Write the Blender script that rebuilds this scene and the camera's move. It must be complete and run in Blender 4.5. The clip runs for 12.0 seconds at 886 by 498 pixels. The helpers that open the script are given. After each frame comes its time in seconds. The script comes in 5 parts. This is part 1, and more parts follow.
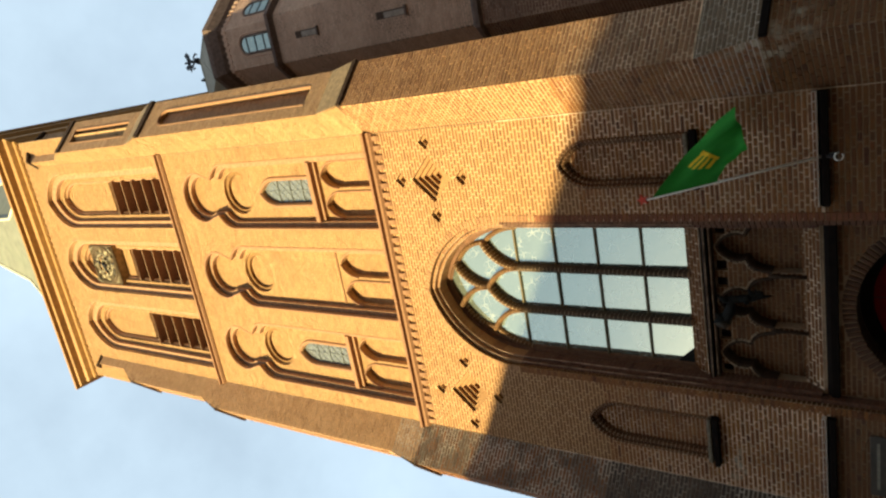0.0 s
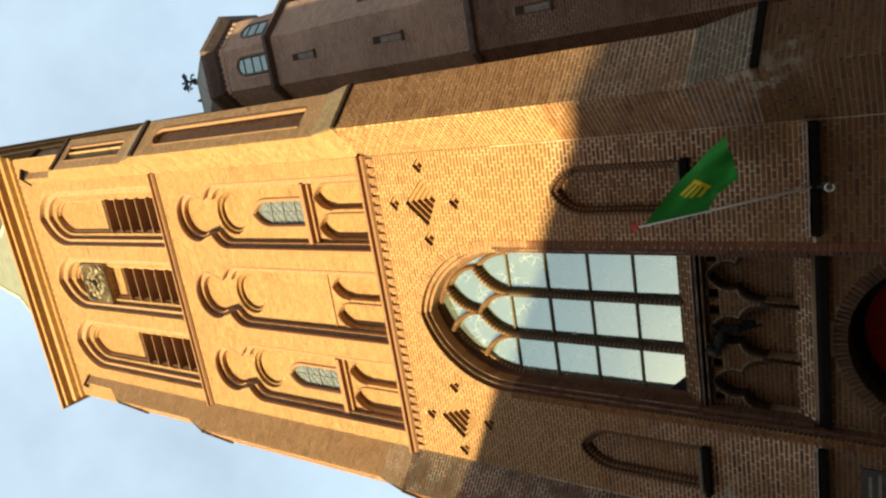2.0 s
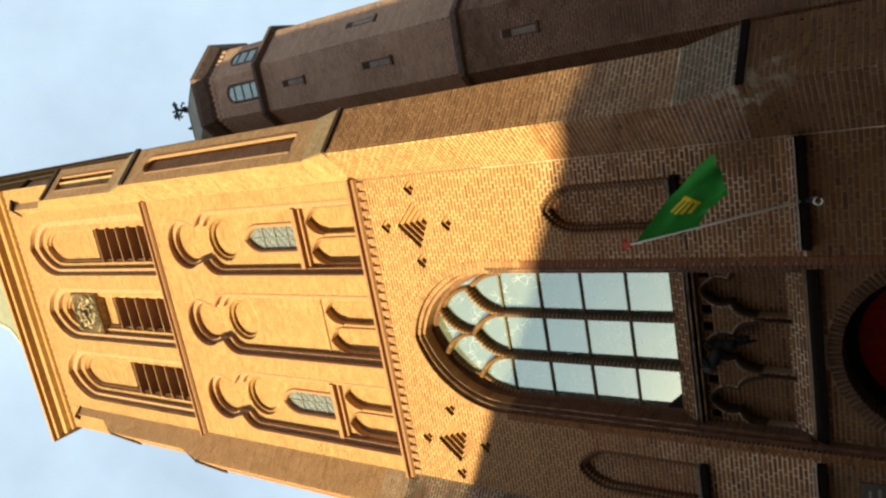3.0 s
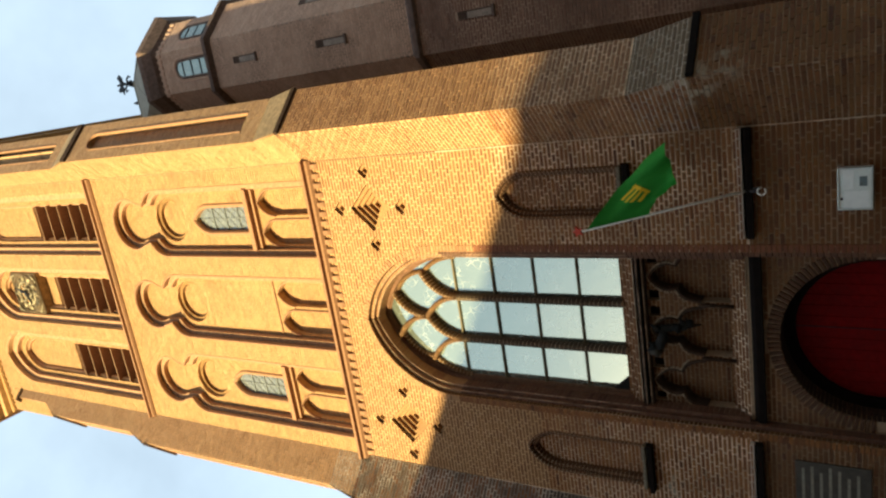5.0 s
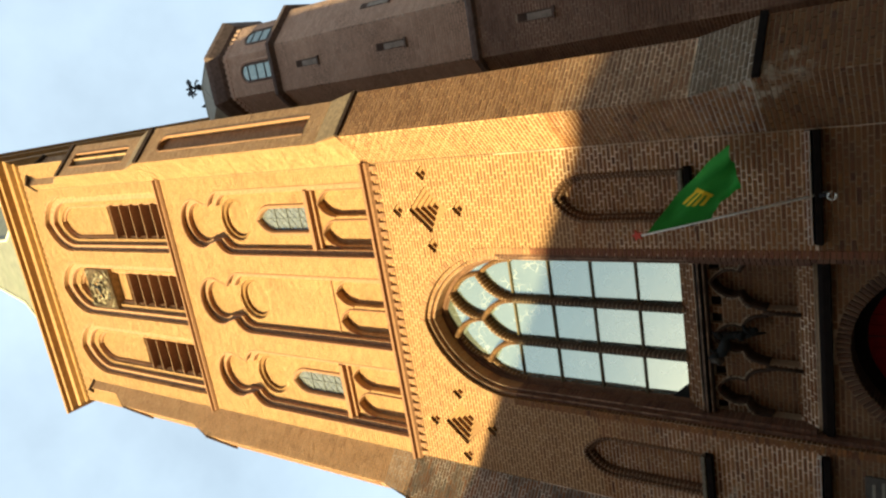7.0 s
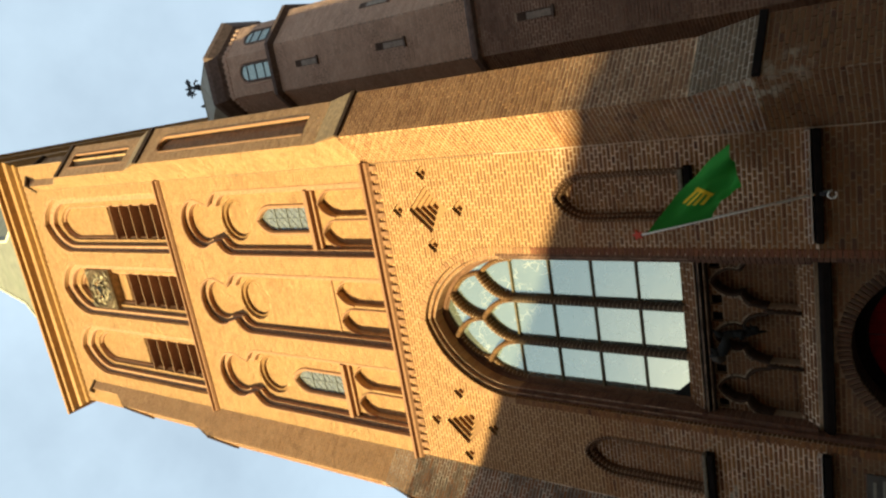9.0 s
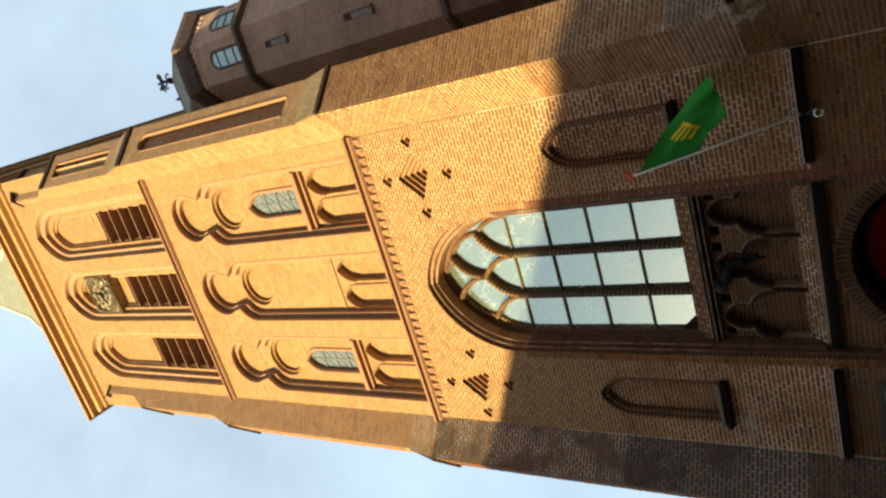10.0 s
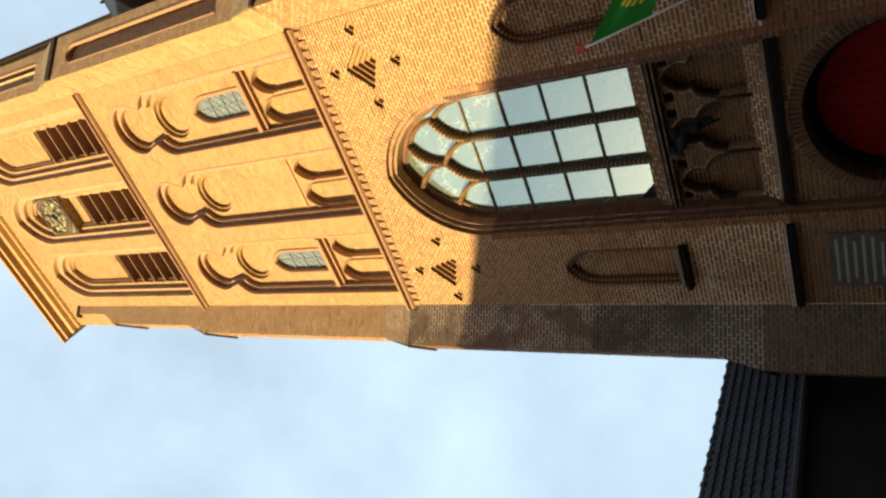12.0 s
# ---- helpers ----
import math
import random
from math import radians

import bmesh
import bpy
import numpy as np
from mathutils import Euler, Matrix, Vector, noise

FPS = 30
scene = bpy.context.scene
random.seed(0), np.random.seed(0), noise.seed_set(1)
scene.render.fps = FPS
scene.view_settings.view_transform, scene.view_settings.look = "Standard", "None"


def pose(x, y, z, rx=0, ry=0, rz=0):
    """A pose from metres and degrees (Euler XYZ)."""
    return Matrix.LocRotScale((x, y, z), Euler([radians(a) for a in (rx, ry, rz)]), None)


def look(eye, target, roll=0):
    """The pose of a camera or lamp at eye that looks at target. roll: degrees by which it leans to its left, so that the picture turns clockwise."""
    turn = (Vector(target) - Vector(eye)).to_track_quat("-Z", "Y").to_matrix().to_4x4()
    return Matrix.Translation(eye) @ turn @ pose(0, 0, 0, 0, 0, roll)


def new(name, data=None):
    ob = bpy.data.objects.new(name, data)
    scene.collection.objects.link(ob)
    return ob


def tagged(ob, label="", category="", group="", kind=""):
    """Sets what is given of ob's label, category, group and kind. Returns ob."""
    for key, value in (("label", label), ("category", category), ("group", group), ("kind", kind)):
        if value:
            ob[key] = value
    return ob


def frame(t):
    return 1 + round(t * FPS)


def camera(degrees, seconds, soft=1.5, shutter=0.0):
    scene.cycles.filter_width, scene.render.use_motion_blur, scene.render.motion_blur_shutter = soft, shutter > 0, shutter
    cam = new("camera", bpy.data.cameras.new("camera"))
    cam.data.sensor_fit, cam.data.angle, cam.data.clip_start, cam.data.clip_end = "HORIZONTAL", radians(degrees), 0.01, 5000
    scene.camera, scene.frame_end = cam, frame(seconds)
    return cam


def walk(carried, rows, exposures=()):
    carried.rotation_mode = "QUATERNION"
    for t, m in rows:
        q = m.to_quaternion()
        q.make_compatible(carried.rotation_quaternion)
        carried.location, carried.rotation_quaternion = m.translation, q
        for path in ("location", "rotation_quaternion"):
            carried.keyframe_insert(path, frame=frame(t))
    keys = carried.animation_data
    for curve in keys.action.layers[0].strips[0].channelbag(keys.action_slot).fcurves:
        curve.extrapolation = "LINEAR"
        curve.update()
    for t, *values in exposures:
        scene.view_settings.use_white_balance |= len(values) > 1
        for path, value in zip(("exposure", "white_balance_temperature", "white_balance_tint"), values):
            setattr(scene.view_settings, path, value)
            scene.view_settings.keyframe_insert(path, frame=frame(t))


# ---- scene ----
cam = camera(64.28, 12.0, soft=2.35)
EXPOSURES = [(0.0, 1.62), (3.0, 1.66), (5.0, 1.78), (7.0, 1.74), (9.0, 1.57), (9.5, 1.57), (10.5, 1.67), (12.0, 1.66)]
PATH = [
    (0, (4.051, -9.149, 1.622), (3.5018, -7.6232, 2.7918), -88.63),
    (0.5, (4.073, -9.123, 1.620), (3.4844, -7.5860, 2.7555), -87.74),
    (1, (4.045, -9.078, 1.607), (3.4914, -7.5582, 2.7830), -87.81),
    (1.5, (4.042, -9.076, 1.610), (3.5384, -7.5153, 2.7550), -88.18),
    (2, (4.042, -9.103, 1.607), (3.5536, -7.5475, 2.7659), -89.07),
    (2.5, (4.038, -9.114, 1.604), (3.5578, -7.5215, 2.7144), -90.00),
    (3, (4.018, -9.098, 1.604), (3.5896, -7.5136, 2.7463), -91.57),
    (4.8, (4.084, -9.079, 1.610), (3.6035, -7.4367, 2.6457), -90.71),
    (5, (4.118, -9.090, 1.601), (3.6067, -7.4545, 2.6335), -89.92),
    (5.5, (4.129, -9.077, 1.590), (3.6622, -7.4809, 2.7010), -89.52),
    (6, (4.128, -9.071, 1.584), (3.6748, -7.5070, 2.7461), -89.04),
    (6.5, (4.121, -9.101, 1.581), (3.6503, -7.5468, 2.7481), -89.12),
    (7, (4.129, -9.106, 1.584), (3.6477, -7.5548, 2.7509), -89.26),
    (8.8, (4.151, -9.102, 1.598), (3.6732, -7.5652, 2.7855), -89.31),
    (9, (4.158, -9.107, 1.592), (3.6712, -7.5570, 2.7580), -89.41),
    (9.5, (4.163, -9.101, 1.600), (3.6726, -7.5453, 2.7578), -89.64),
    (10, (4.188, -9.097, 1.595), (3.5997, -7.5774, 2.7547), -94.29),
    (10.5, (4.194, -9.089, 1.589), (3.5002, -7.6322, 2.7711), -93.26),
    (11, (4.170, -9.066, 1.605), (3.3844, -7.6207, 2.7428), -93.55),
    (11.5, (4.165, -9.060, 1.596), (3.3378, -7.6576, 2.7582), -94.06),
    (12, (4.174, -9.057, 1.587), (3.2789, -7.6396, 2.6774), -93.18),
]
walk(cam, [(t, look(eye, target, roll)) for t, eye, target, roll in PATH], EXPOSURES)

# ---------------------------------------------------------------- light
SUN_SIDE, SUN_UP = radians(32.5), radians(10.5)
TO_SUN = Vector((-math.sin(SUN_SIDE) * math.cos(SUN_UP), -math.cos(SUN_SIDE) * math.cos(SUN_UP), math.sin(SUN_UP)))

world = bpy.data.worlds.new("sky")
scene.world = world
world.use_nodes = True
wn, wl = world.node_tree.nodes, world.node_tree.links
wn.clear()
sky = wn.new("ShaderNodeTexSky")
sky.sky_type, sky.sun_disc = "NISHITA", False
sky.sun_elevation, sky.sun_rotation = SUN_UP, radians(212.5)
sky.air_density, sky.dust_density, sky.ozone_density = 1.0, 1.2, 1.5
geo = wn.new("ShaderNodeTexCoord")
cloud = wn.new("ShaderNodeTexNoise")
cloud.inputs["Scale"].default_value, cloud.inputs["Detail"].default_value, cloud.inputs["Roughness"].default_value = 2.2, 6.0, 0.55
ramp = wn.new("ShaderNodeMapRange")
ramp.inputs["From Min"].default_value, ramp.inputs["From Max"].default_value = 0.38, 0.72
ramp.inputs["To Min"].default_value, ramp.inputs["To Max"].default_value = 0.50, 0.82
veil = wn.new("ShaderNodeMix")
veil.data_type = "RGBA"
veil.inputs["B"].default_value = (6.15, 7.75, 9.0, 1.0)
back = wn.new("ShaderNodeBackground")
back.inputs["Strength"].default_value = 0.0495
wout = wn.new("ShaderNodeOutputWorld")
wl.new(geo.outputs["Generated"], cloud.inputs["Vector"])
wl.new(cloud.outputs["Fac"], ramp.inputs["Value"])
wl.new(ramp.outputs["Result"], veil.inputs["Factor"])
wl.new(sky.outputs["Color"], veil.inputs["A"])
wl.new(veil.outputs["Result"], back.inputs["Color"])
wl.new(back.outputs["Background"], wout.inputs["Surface"])

sun_data = bpy.data.lights.new("sun", "SUN")
sun_data.energy, sun_data.angle, sun_data.color = 4.3, radians(0.6), (1.0, 0.87, 0.46)
sun = new("sun", sun_data)
sun.matrix_world = look(TO_SUN * 60, (0, 0, 0))


# ---------------------------------------------------------------- materials
def material(name, base, rough=0.8, vary=(), grain=None, bump=0.0, bump_scale=120.0, metal=0.0, stain=None, per=None, spec=0.3, spots=(), lit_tone=None):
    """A procedural surface. vary: other colours mixed in piece by piece; grain: (scale, amount) of fine mottling;
    stain: (colour, scale, low, high) of broad patches; per: 'object' or 'island', what each piece's own tone follows."""
    m = bpy.data.materials.new(name)
    m.use_nodes = True
    n, l = m.node_tree.nodes, m.node_tree.links
    p = n["Principled BSDF"]
    p.inputs["Roughness"].default_value, p.inputs["Metallic"].default_value = rough, metal
    p.inputs["Specular IOR Level"].default_value = spec
    pos = n.new("ShaderNodeNewGeometry")
    where = pos.outputs["Position"]
    rgb = n.new("ShaderNodeRGB")
    rgb.outputs[0].default_value = (*base, 1)
    colour = rgb.outputs[0]

    def mixed(a, b, fac, mode="MIX"):
        mx = n.new("ShaderNodeMix")
        mx.data_type, mx.blend_type = "RGBA", mode
        if isinstance(fac, float):
            mx.inputs["Factor"].default_value = fac
        else:
            l.new(fac, mx.inputs["Factor"])
        l.new(a, mx.inputs["A"])
        if isinstance(b, tuple):
            mx.inputs["B"].default_value = (*b, 1)
        else:
            l.new(b, mx.inputs["B"])
        return mx.outputs["Result"]

    if per:
        if per == "object":
            own = n.new("ShaderNodeObjectInfo").outputs["Random"]
        else:
            own = pos.outputs["Random Per Island"]
        cr = n.new("ShaderNodeValToRGB")
        tones = [base, *vary]
        while len(cr.color_ramp.elements) < len(tones):
            cr.color_ramp.elements.new(0.5)
        for k, tone in enumerate(tones):
            cr.color_ramp.elements[k].position = k / max(1, len(tones) - 1)
            cr.color_ramp.elements[k].color = (*tone, 1)
        l.new(own, cr.inputs["Fac"])
        colour = cr.outputs["Color"]
    if grain:
        tex = n.new("ShaderNodeTexNoise")
        tex.inputs["Scale"].default_value, tex.inputs["Detail"].default_value = grain[0], 5.0
        l.new(where, tex.inputs["Vector"])
        mr = n.new("ShaderNodeMapRange")
        mr.inputs["From Min"].default_value, mr.inputs["From Max"].default_value = 0.3, 0.7
        mr.inputs["To Min"].default_value, mr.inputs["To Max"].default_value = 1 - grain[1], 1 + grain[1]
        l.new(tex.outputs["Fac"], mr.inputs["Value"])
        colour = mixed(colour, mr.outputs["Result"], 1.0, "MULTIPLY")
    for stain_colour, scale, low, high, most in stain or ():
        tex = n.new("ShaderNodeTexNoise")
        tex.inputs["Scale"].default_value, tex.inputs["Detail"].default_value, tex.inputs["Roughness"].default_value = scale, 6.0, 0.62
        l.new(where, tex.inputs["Vector"])
        mr = n.new("ShaderNodeMapRange")
        mr.inputs["From Min"].default_value, mr.inputs["From Max"].default_value = low, high
        mr.inputs["To Max"].default_value = most
        l.new(tex.outputs["Fac"], mr.inputs["Value"])
        colour = mixed(colour, stain_colour, mr.outputs["Result"])
    if lit_tone:
        # joints recoloured above a ragged line near the shade's edge, allowing for sunlight
        lit_colour, line, ragged, tilt = lit_tone
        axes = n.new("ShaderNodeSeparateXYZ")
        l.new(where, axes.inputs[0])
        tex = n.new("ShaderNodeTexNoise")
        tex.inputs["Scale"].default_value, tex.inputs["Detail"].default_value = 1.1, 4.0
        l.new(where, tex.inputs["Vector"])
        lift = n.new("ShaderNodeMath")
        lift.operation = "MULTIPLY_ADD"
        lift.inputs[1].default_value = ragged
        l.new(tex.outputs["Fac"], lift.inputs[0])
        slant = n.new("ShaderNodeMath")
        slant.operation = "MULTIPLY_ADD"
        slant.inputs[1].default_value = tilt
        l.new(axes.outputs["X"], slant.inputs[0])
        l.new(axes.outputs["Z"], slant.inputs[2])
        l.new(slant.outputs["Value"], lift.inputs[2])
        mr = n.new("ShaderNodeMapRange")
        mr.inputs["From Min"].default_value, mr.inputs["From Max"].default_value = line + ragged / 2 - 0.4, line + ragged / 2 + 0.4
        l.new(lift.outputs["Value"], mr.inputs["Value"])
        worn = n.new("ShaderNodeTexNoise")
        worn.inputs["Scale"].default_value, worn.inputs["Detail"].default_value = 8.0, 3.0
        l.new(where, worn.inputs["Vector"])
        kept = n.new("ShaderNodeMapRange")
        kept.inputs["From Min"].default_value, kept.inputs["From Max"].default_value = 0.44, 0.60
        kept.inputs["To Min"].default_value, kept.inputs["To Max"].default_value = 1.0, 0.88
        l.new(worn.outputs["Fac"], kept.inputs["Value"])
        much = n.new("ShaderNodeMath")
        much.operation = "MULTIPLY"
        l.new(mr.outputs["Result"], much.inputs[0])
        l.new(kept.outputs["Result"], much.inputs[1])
        colour = mixed(colour, lit_colour, much.outputs["Value"])
    for centre, radius, bloom in spots:
        far = n.new("ShaderNodeVectorMath")
        far.operation = "DISTANCE"
        far.inputs[1].default_value = centre
        l.new(where, far.inputs[0])
        near = n.new("ShaderNodeMapRange")
        near.inputs["From Min"].default_value, near.inputs["From Max"].default_value = radius, radius * 0.35
        near.inputs["To Max"].default_value = 0.9
        l.new(far.outputs["Value"], near.inputs["Value"])
        tex = n.new("ShaderNodeTexNoise")
        tex.inputs["Scale"].default_value, tex.inputs["Detail"].default_value = 7.0, 6.0
        l.new(where, tex.inputs["Vector"])
        mr = n.new("ShaderNodeMapRange")
        mr.inputs["From Min"].default_value, mr.inputs["From Max"].default_value = 0.48, 0.66
        l.new(tex.outputs["Fac"], mr.inputs["Value"])
        prod = n.new("ShaderNodeMath")
        prod.operation = "MULTIPLY"
        l.new(near.outputs["Result"], prod.inputs[0])
        l.new(mr.outputs["Result"], prod.inputs[1])
        colour = mixed(colour, bloom, prod.outputs["Value"])
    l.new(colour, p.inputs["Base Color"])
    if bump:
        tex = n.new("ShaderNodeTexNoise")
        tex.inputs["Scale"].default_value, tex.inputs["Detail"].default_value = bump_scale, 6.0
        l.new(where, tex.inputs["Vector"])
        bm_node = n.new("ShaderNodeBump")
        bm_node.inputs["Strength"].default_value, bm_node.inputs["Distance"].default_value = bump, 0.01
        l.new(tex.outputs["Fac"], bm_node.inputs["Height"])
        l.new(bm_node.outputs["Normal"], p.inputs["Normal"])
    return m


BRICK_TONES = ((0.158, 0.056, 0.019), (0.214, 0.083, 0.026), (0.250, 0.102, 0.030), (0.182, 0.065, 0.022), (0.266, 0.115, 0.035), (0.105, 0.034, 0.013))
SOOT = ((0.075, 0.048, 0.026), 0.55, 0.54, 0.86, 0.28)
LIME = ((0.46, 0.38, 0.26), 1.3, 0.68, 0.86, 0.35)
BLOOM = (((3.40, -0.52, 3.42), 0.42, (0.50, 0.43, 0.31)), ((3.62, -0.62, 3.0), 0.30, (0.42, 0.36, 0.26)), ((-2.45, 0.0, 3.95), 0.45, (0.36, 0.32, 0.24)))
brick_wall = material("brick_in_courses", BRICK_TONES[0], 0.85, BRICK_TONES[1:], (45, 0.22), 0.5, 160, per="island", stain=(SOOT, LIME), spots=BLOOM)
UPPER_TONES = ((0.307, 0.164, 0.070), (0.342, 0.188, 0.077), (0.360, 0.201, 0.082), (0.322, 0.174, 0.074))
upper_brick = material("smooth_upper_brick", UPPER_TONES[0], 0.85, UPPER_TONES[1:], (9, 0.13), 0.4, 60, per="island", stain=(((0.11, 0.058, 0.022), 0.8, 0.60, 0.86, 0.35),))
MID_TONES = ((0.161, 0.069, 0.027), (0.197, 0.088, 0.033), (0.225, 0.105, 0.040), (0.175, 0.077, 0.029), (0.236, 0.113, 0.043))
mid_brick = material("ochre_middle_brick", MID_TONES[0], 0.85, MID_TONES[1:], (45, 0.18), 0.5, 160, per="island", stain=(SOOT,))
# Darker copy of the brick; the dimness at the wall's foot is put in.
PLINTH_TONES = [tuple(c * f for c, f in zip(tone, (0.70, 0.68, 0.58))) for tone in BRICK_TONES]
plinth_brick = material("dark_plinth_brick", PLINTH_TONES[0], 0.85, PLINTH_TONES[1:], (45, 0.22), 0.5, 160, per="island", stain=(SOOT,), spots=BLOOM)
# Darker copy of the wall brick; the recess's shade is put into it.
arcade_brick = material("shade_dark_arcade_brick", (0.115, 0.045, 0.016), 0.85, ((0.145, 0.06, 0.02), (0.165, 0.072, 0.024), (0.085, 0.03, 0.012)), (45, 0.22), 0.5, 160, per="island", stain=(SOOT,))
# Soiled patches, and a duller tone for the dim foot of the wall.
plinth_mortar = material("soiled_dim_plinth_mortar", (0.40, 0.27, 0.17), 0.95, grain=(22, 0.22), bump=0.5, bump_scale=90, stain=(((0.17, 0.11, 0.06), 0.9, 0.42, 0.60, 0.8),))
brick_single = material("single_brick", BRICK_TONES[0], 0.85, BRICK_TONES[1:], (45, 0.22), 0.5, 160, per="object", stain=(SOOT, LIME))
RING_TONES = ((0.310, 0.158, 0.073), (0.345, 0.181, 0.084), (0.369, 0.197, 0.091), (0.275, 0.131, 0.063))
ring_brick = material("ochre_voussoir_brick", RING_TONES[0], 0.85, RING_TONES[1:], (45, 0.2), 0.4, 160, per="object", stain=(SOOT,))
door_ring = material("dark_voussoir_brick", (0.078, 0.032, 0.015), 0.85, ((0.094, 0.041, 0.019), (0.062, 0.025, 0.012), (0.105, 0.048, 0.022)), (45, 0.2), 0.4, 160, per="object", stain=(SOOT,))
RED_TONES = ((0.17, 0.056, 0.026), (0.21, 0.074, 0.033), (0.145, 0.044, 0.021), (0.19, 0.064, 0.030))
red_brick = material("red_moulded_brick", RED_TONES[0], 0.8, RED_TONES[1:], (45, 0.2), 0.4, 160, per="object", stain=(SOOT,))
diamond_brick = material("ochre_stepped_brick", (0.322, 0.166, 0.066), 0.82, grain=(30, 0.25), bump=0.4, bump_scale=120, stain=(SOOT,))
white_mortar = material("white_lime_joint", (0.66, 0.56, 0.46), 0.95, grain=(18, 0.2), bump=0.4, bump_scale=90, stain=(((0.35, 0.28, 0.19), 2.2, 0.52, 0.75, 0.8),))
# Greyer, darker bricks for the lower west buttress flank.
grey_flank_brick = material("dark_grey_brick", (0.075, 0.052, 0.038), 0.85, ((0.098, 0.068, 0.047), (0.060, 0.044, 0.035), (0.125, 0.082, 0.053)), (45, 0.25), 0.5, 160, per="island", stain=(SOOT,))
flank_brick = material("patchy_flank_brick", (0.158, 0.056, 0.019), 0.85, ((0.098, 0.068, 0.047), (0.214, 0.083, 0.030), (0.125, 0.082, 0.053), (0.20, 0.078, 0.028), (0.15, 0.09, 0.056)), (45, 0.22), 0.5, 160, per="island", stain=(SOOT,))
grey_flank_mortar = material("patchy_grey_mortar", (0.50, 0.42, 0.33), 0.95, grain=(22, 0.22), bump=0.5, bump_scale=90, stain=(((0.10, 0.08, 0.065), 1.1, 0.44, 0.58, 0.85),))
pale_brick = material("lime_bleached_brick", (0.125, 0.078, 0.042), 0.9, ((0.16, 0.105, 0.06), (0.10, 0.06, 0.03)), (45, 0.2), 0.5, 160, per="island", stain=(LIME,))
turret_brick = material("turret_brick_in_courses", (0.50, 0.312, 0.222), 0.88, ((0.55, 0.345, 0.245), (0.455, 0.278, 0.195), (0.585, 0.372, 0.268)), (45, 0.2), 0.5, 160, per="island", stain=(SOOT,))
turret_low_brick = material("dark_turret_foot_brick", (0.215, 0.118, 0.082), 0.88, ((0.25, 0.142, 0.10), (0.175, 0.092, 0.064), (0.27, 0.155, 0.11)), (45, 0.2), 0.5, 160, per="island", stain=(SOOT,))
turret_trim = material("weathered_turret_trim", (0.13, 0.083, 0.066), 0.85, grain=(12, 0.3), bump=0.4, bump_scale=40)
turret_mortar = material("soiled_turret_mortar", (0.60, 0.43, 0.32), 0.95, grain=(22, 0.22), bump=0.5, bump_scale=90, stain=(((0.14, 0.09, 0.065), 0.9, 0.42, 0.62, 0.9),))
mortar = material("lime_mortar", (0.88, 0.655, 0.455), 0.95, grain=(22, 0.22), bump=0.5, bump_scale=90, stain=(((0.25, 0.155, 0.078), 0.8, 0.45, 0.62, 0.68), ((0.20, 0.128, 0.065), 4.0, 0.52, 0.68, 0.65)))
# Joint tone splits near the shade's edge: pale in shade, deeper in sun.
front_mortar = material("front_lime_mortar", (0.88, 0.655, 0.455), 0.95, grain=(22, 0.22), bump=0.5, bump_scale=90, stain=(((0.25, 0.155, 0.078), 0.8, 0.45, 0.62, 0.68), ((0.20, 0.128, 0.065), 4.0, 0.52, 0.68, 0.65)), lit_tone=((0.50, 0.282, 0.126), 5.75, 1.3, -0.08))
buttress_mortar = material("buttress_lime_mortar", (0.88, 0.655, 0.455), 0.95, grain=(22, 0.22), bump=0.5, bump_scale=90, stain=(((0.25, 0.155, 0.078), 0.8, 0.45, 0.62, 0.68), ((0.20, 0.128, 0.065), 4.0, 0.52, 0.68, 0.65)), lit_tone=((0.50, 0.282, 0.126), 5.6, 1.4, 0.0))
upper_mortar = material("yellow_upper_mortar", (0.421, 0.252, 0.117), 0.95, grain=(22, 0.2), bump=0.4, bump_scale=90, stain=(((0.12, 0.062, 0.021), 1.3, 0.53, 0.66, 0.85),))
# Lighter than the lower orders, to lift the shade in the upper niches.
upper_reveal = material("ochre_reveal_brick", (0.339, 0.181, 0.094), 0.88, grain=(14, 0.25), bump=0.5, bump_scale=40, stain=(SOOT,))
# Browner copy of the wall brick; shade inside the window orders is painted in.
reveal_plain = material("shade_brown_order_brick", (0.16, 0.076, 0.040), 0.88, grain=(14, 0.3), bump=0.5, bump_scale=40, stain=(SOOT,))
plain_brick = material("brick_reveal", (0.23, 0.118, 0.040), 0.88, grain=(14, 0.3), bump=0.5, bump_scale=40, stain=(SOOT,))
moulded = material("moulded_brick_course", (0.310, 0.157, 0.077), 0.82, ((0.257, 0.124, 0.062), (0.351, 0.185, 0.091)), (35, 0.25), 0.4, 120, per="object", stain=(SOOT,))
label_stone = material("pale_worn_arch_label", (0.34, 0.25, 0.16), 0.9, ((0.24, 0.16, 0.10), (0.42, 0.32, 0.21), (0.12, 0.075, 0.045)), (25, 0.3), 0.4, 80, per="island")
sill_stone = material("weathered_sill_stone", (0.16, 0.125, 0.082), 0.85, grain=(18, 0.3), bump=0.5, bump_scale=60, stain=(SOOT, LIME))
weather_stone = material("pale_weathering_stone", (0.27, 0.18, 0.098), 0.85, grain=(14, 0.3), bump=0.5, bump_scale=50, stain=(SOOT,))
# Near-black tone of the courses also holds shade below ledges and in pockets.
slate = material("shade_dark_coping", (0.0085, 0.0052, 0.0036), 0.95, grain=(12, 0.35), bump=0.4, bump_scale=40, spec=0.1)
# Also colours the arcade's arch reveals and the door lining as if shaded.
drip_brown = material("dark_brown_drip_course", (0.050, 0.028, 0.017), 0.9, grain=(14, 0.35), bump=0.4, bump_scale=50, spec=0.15)
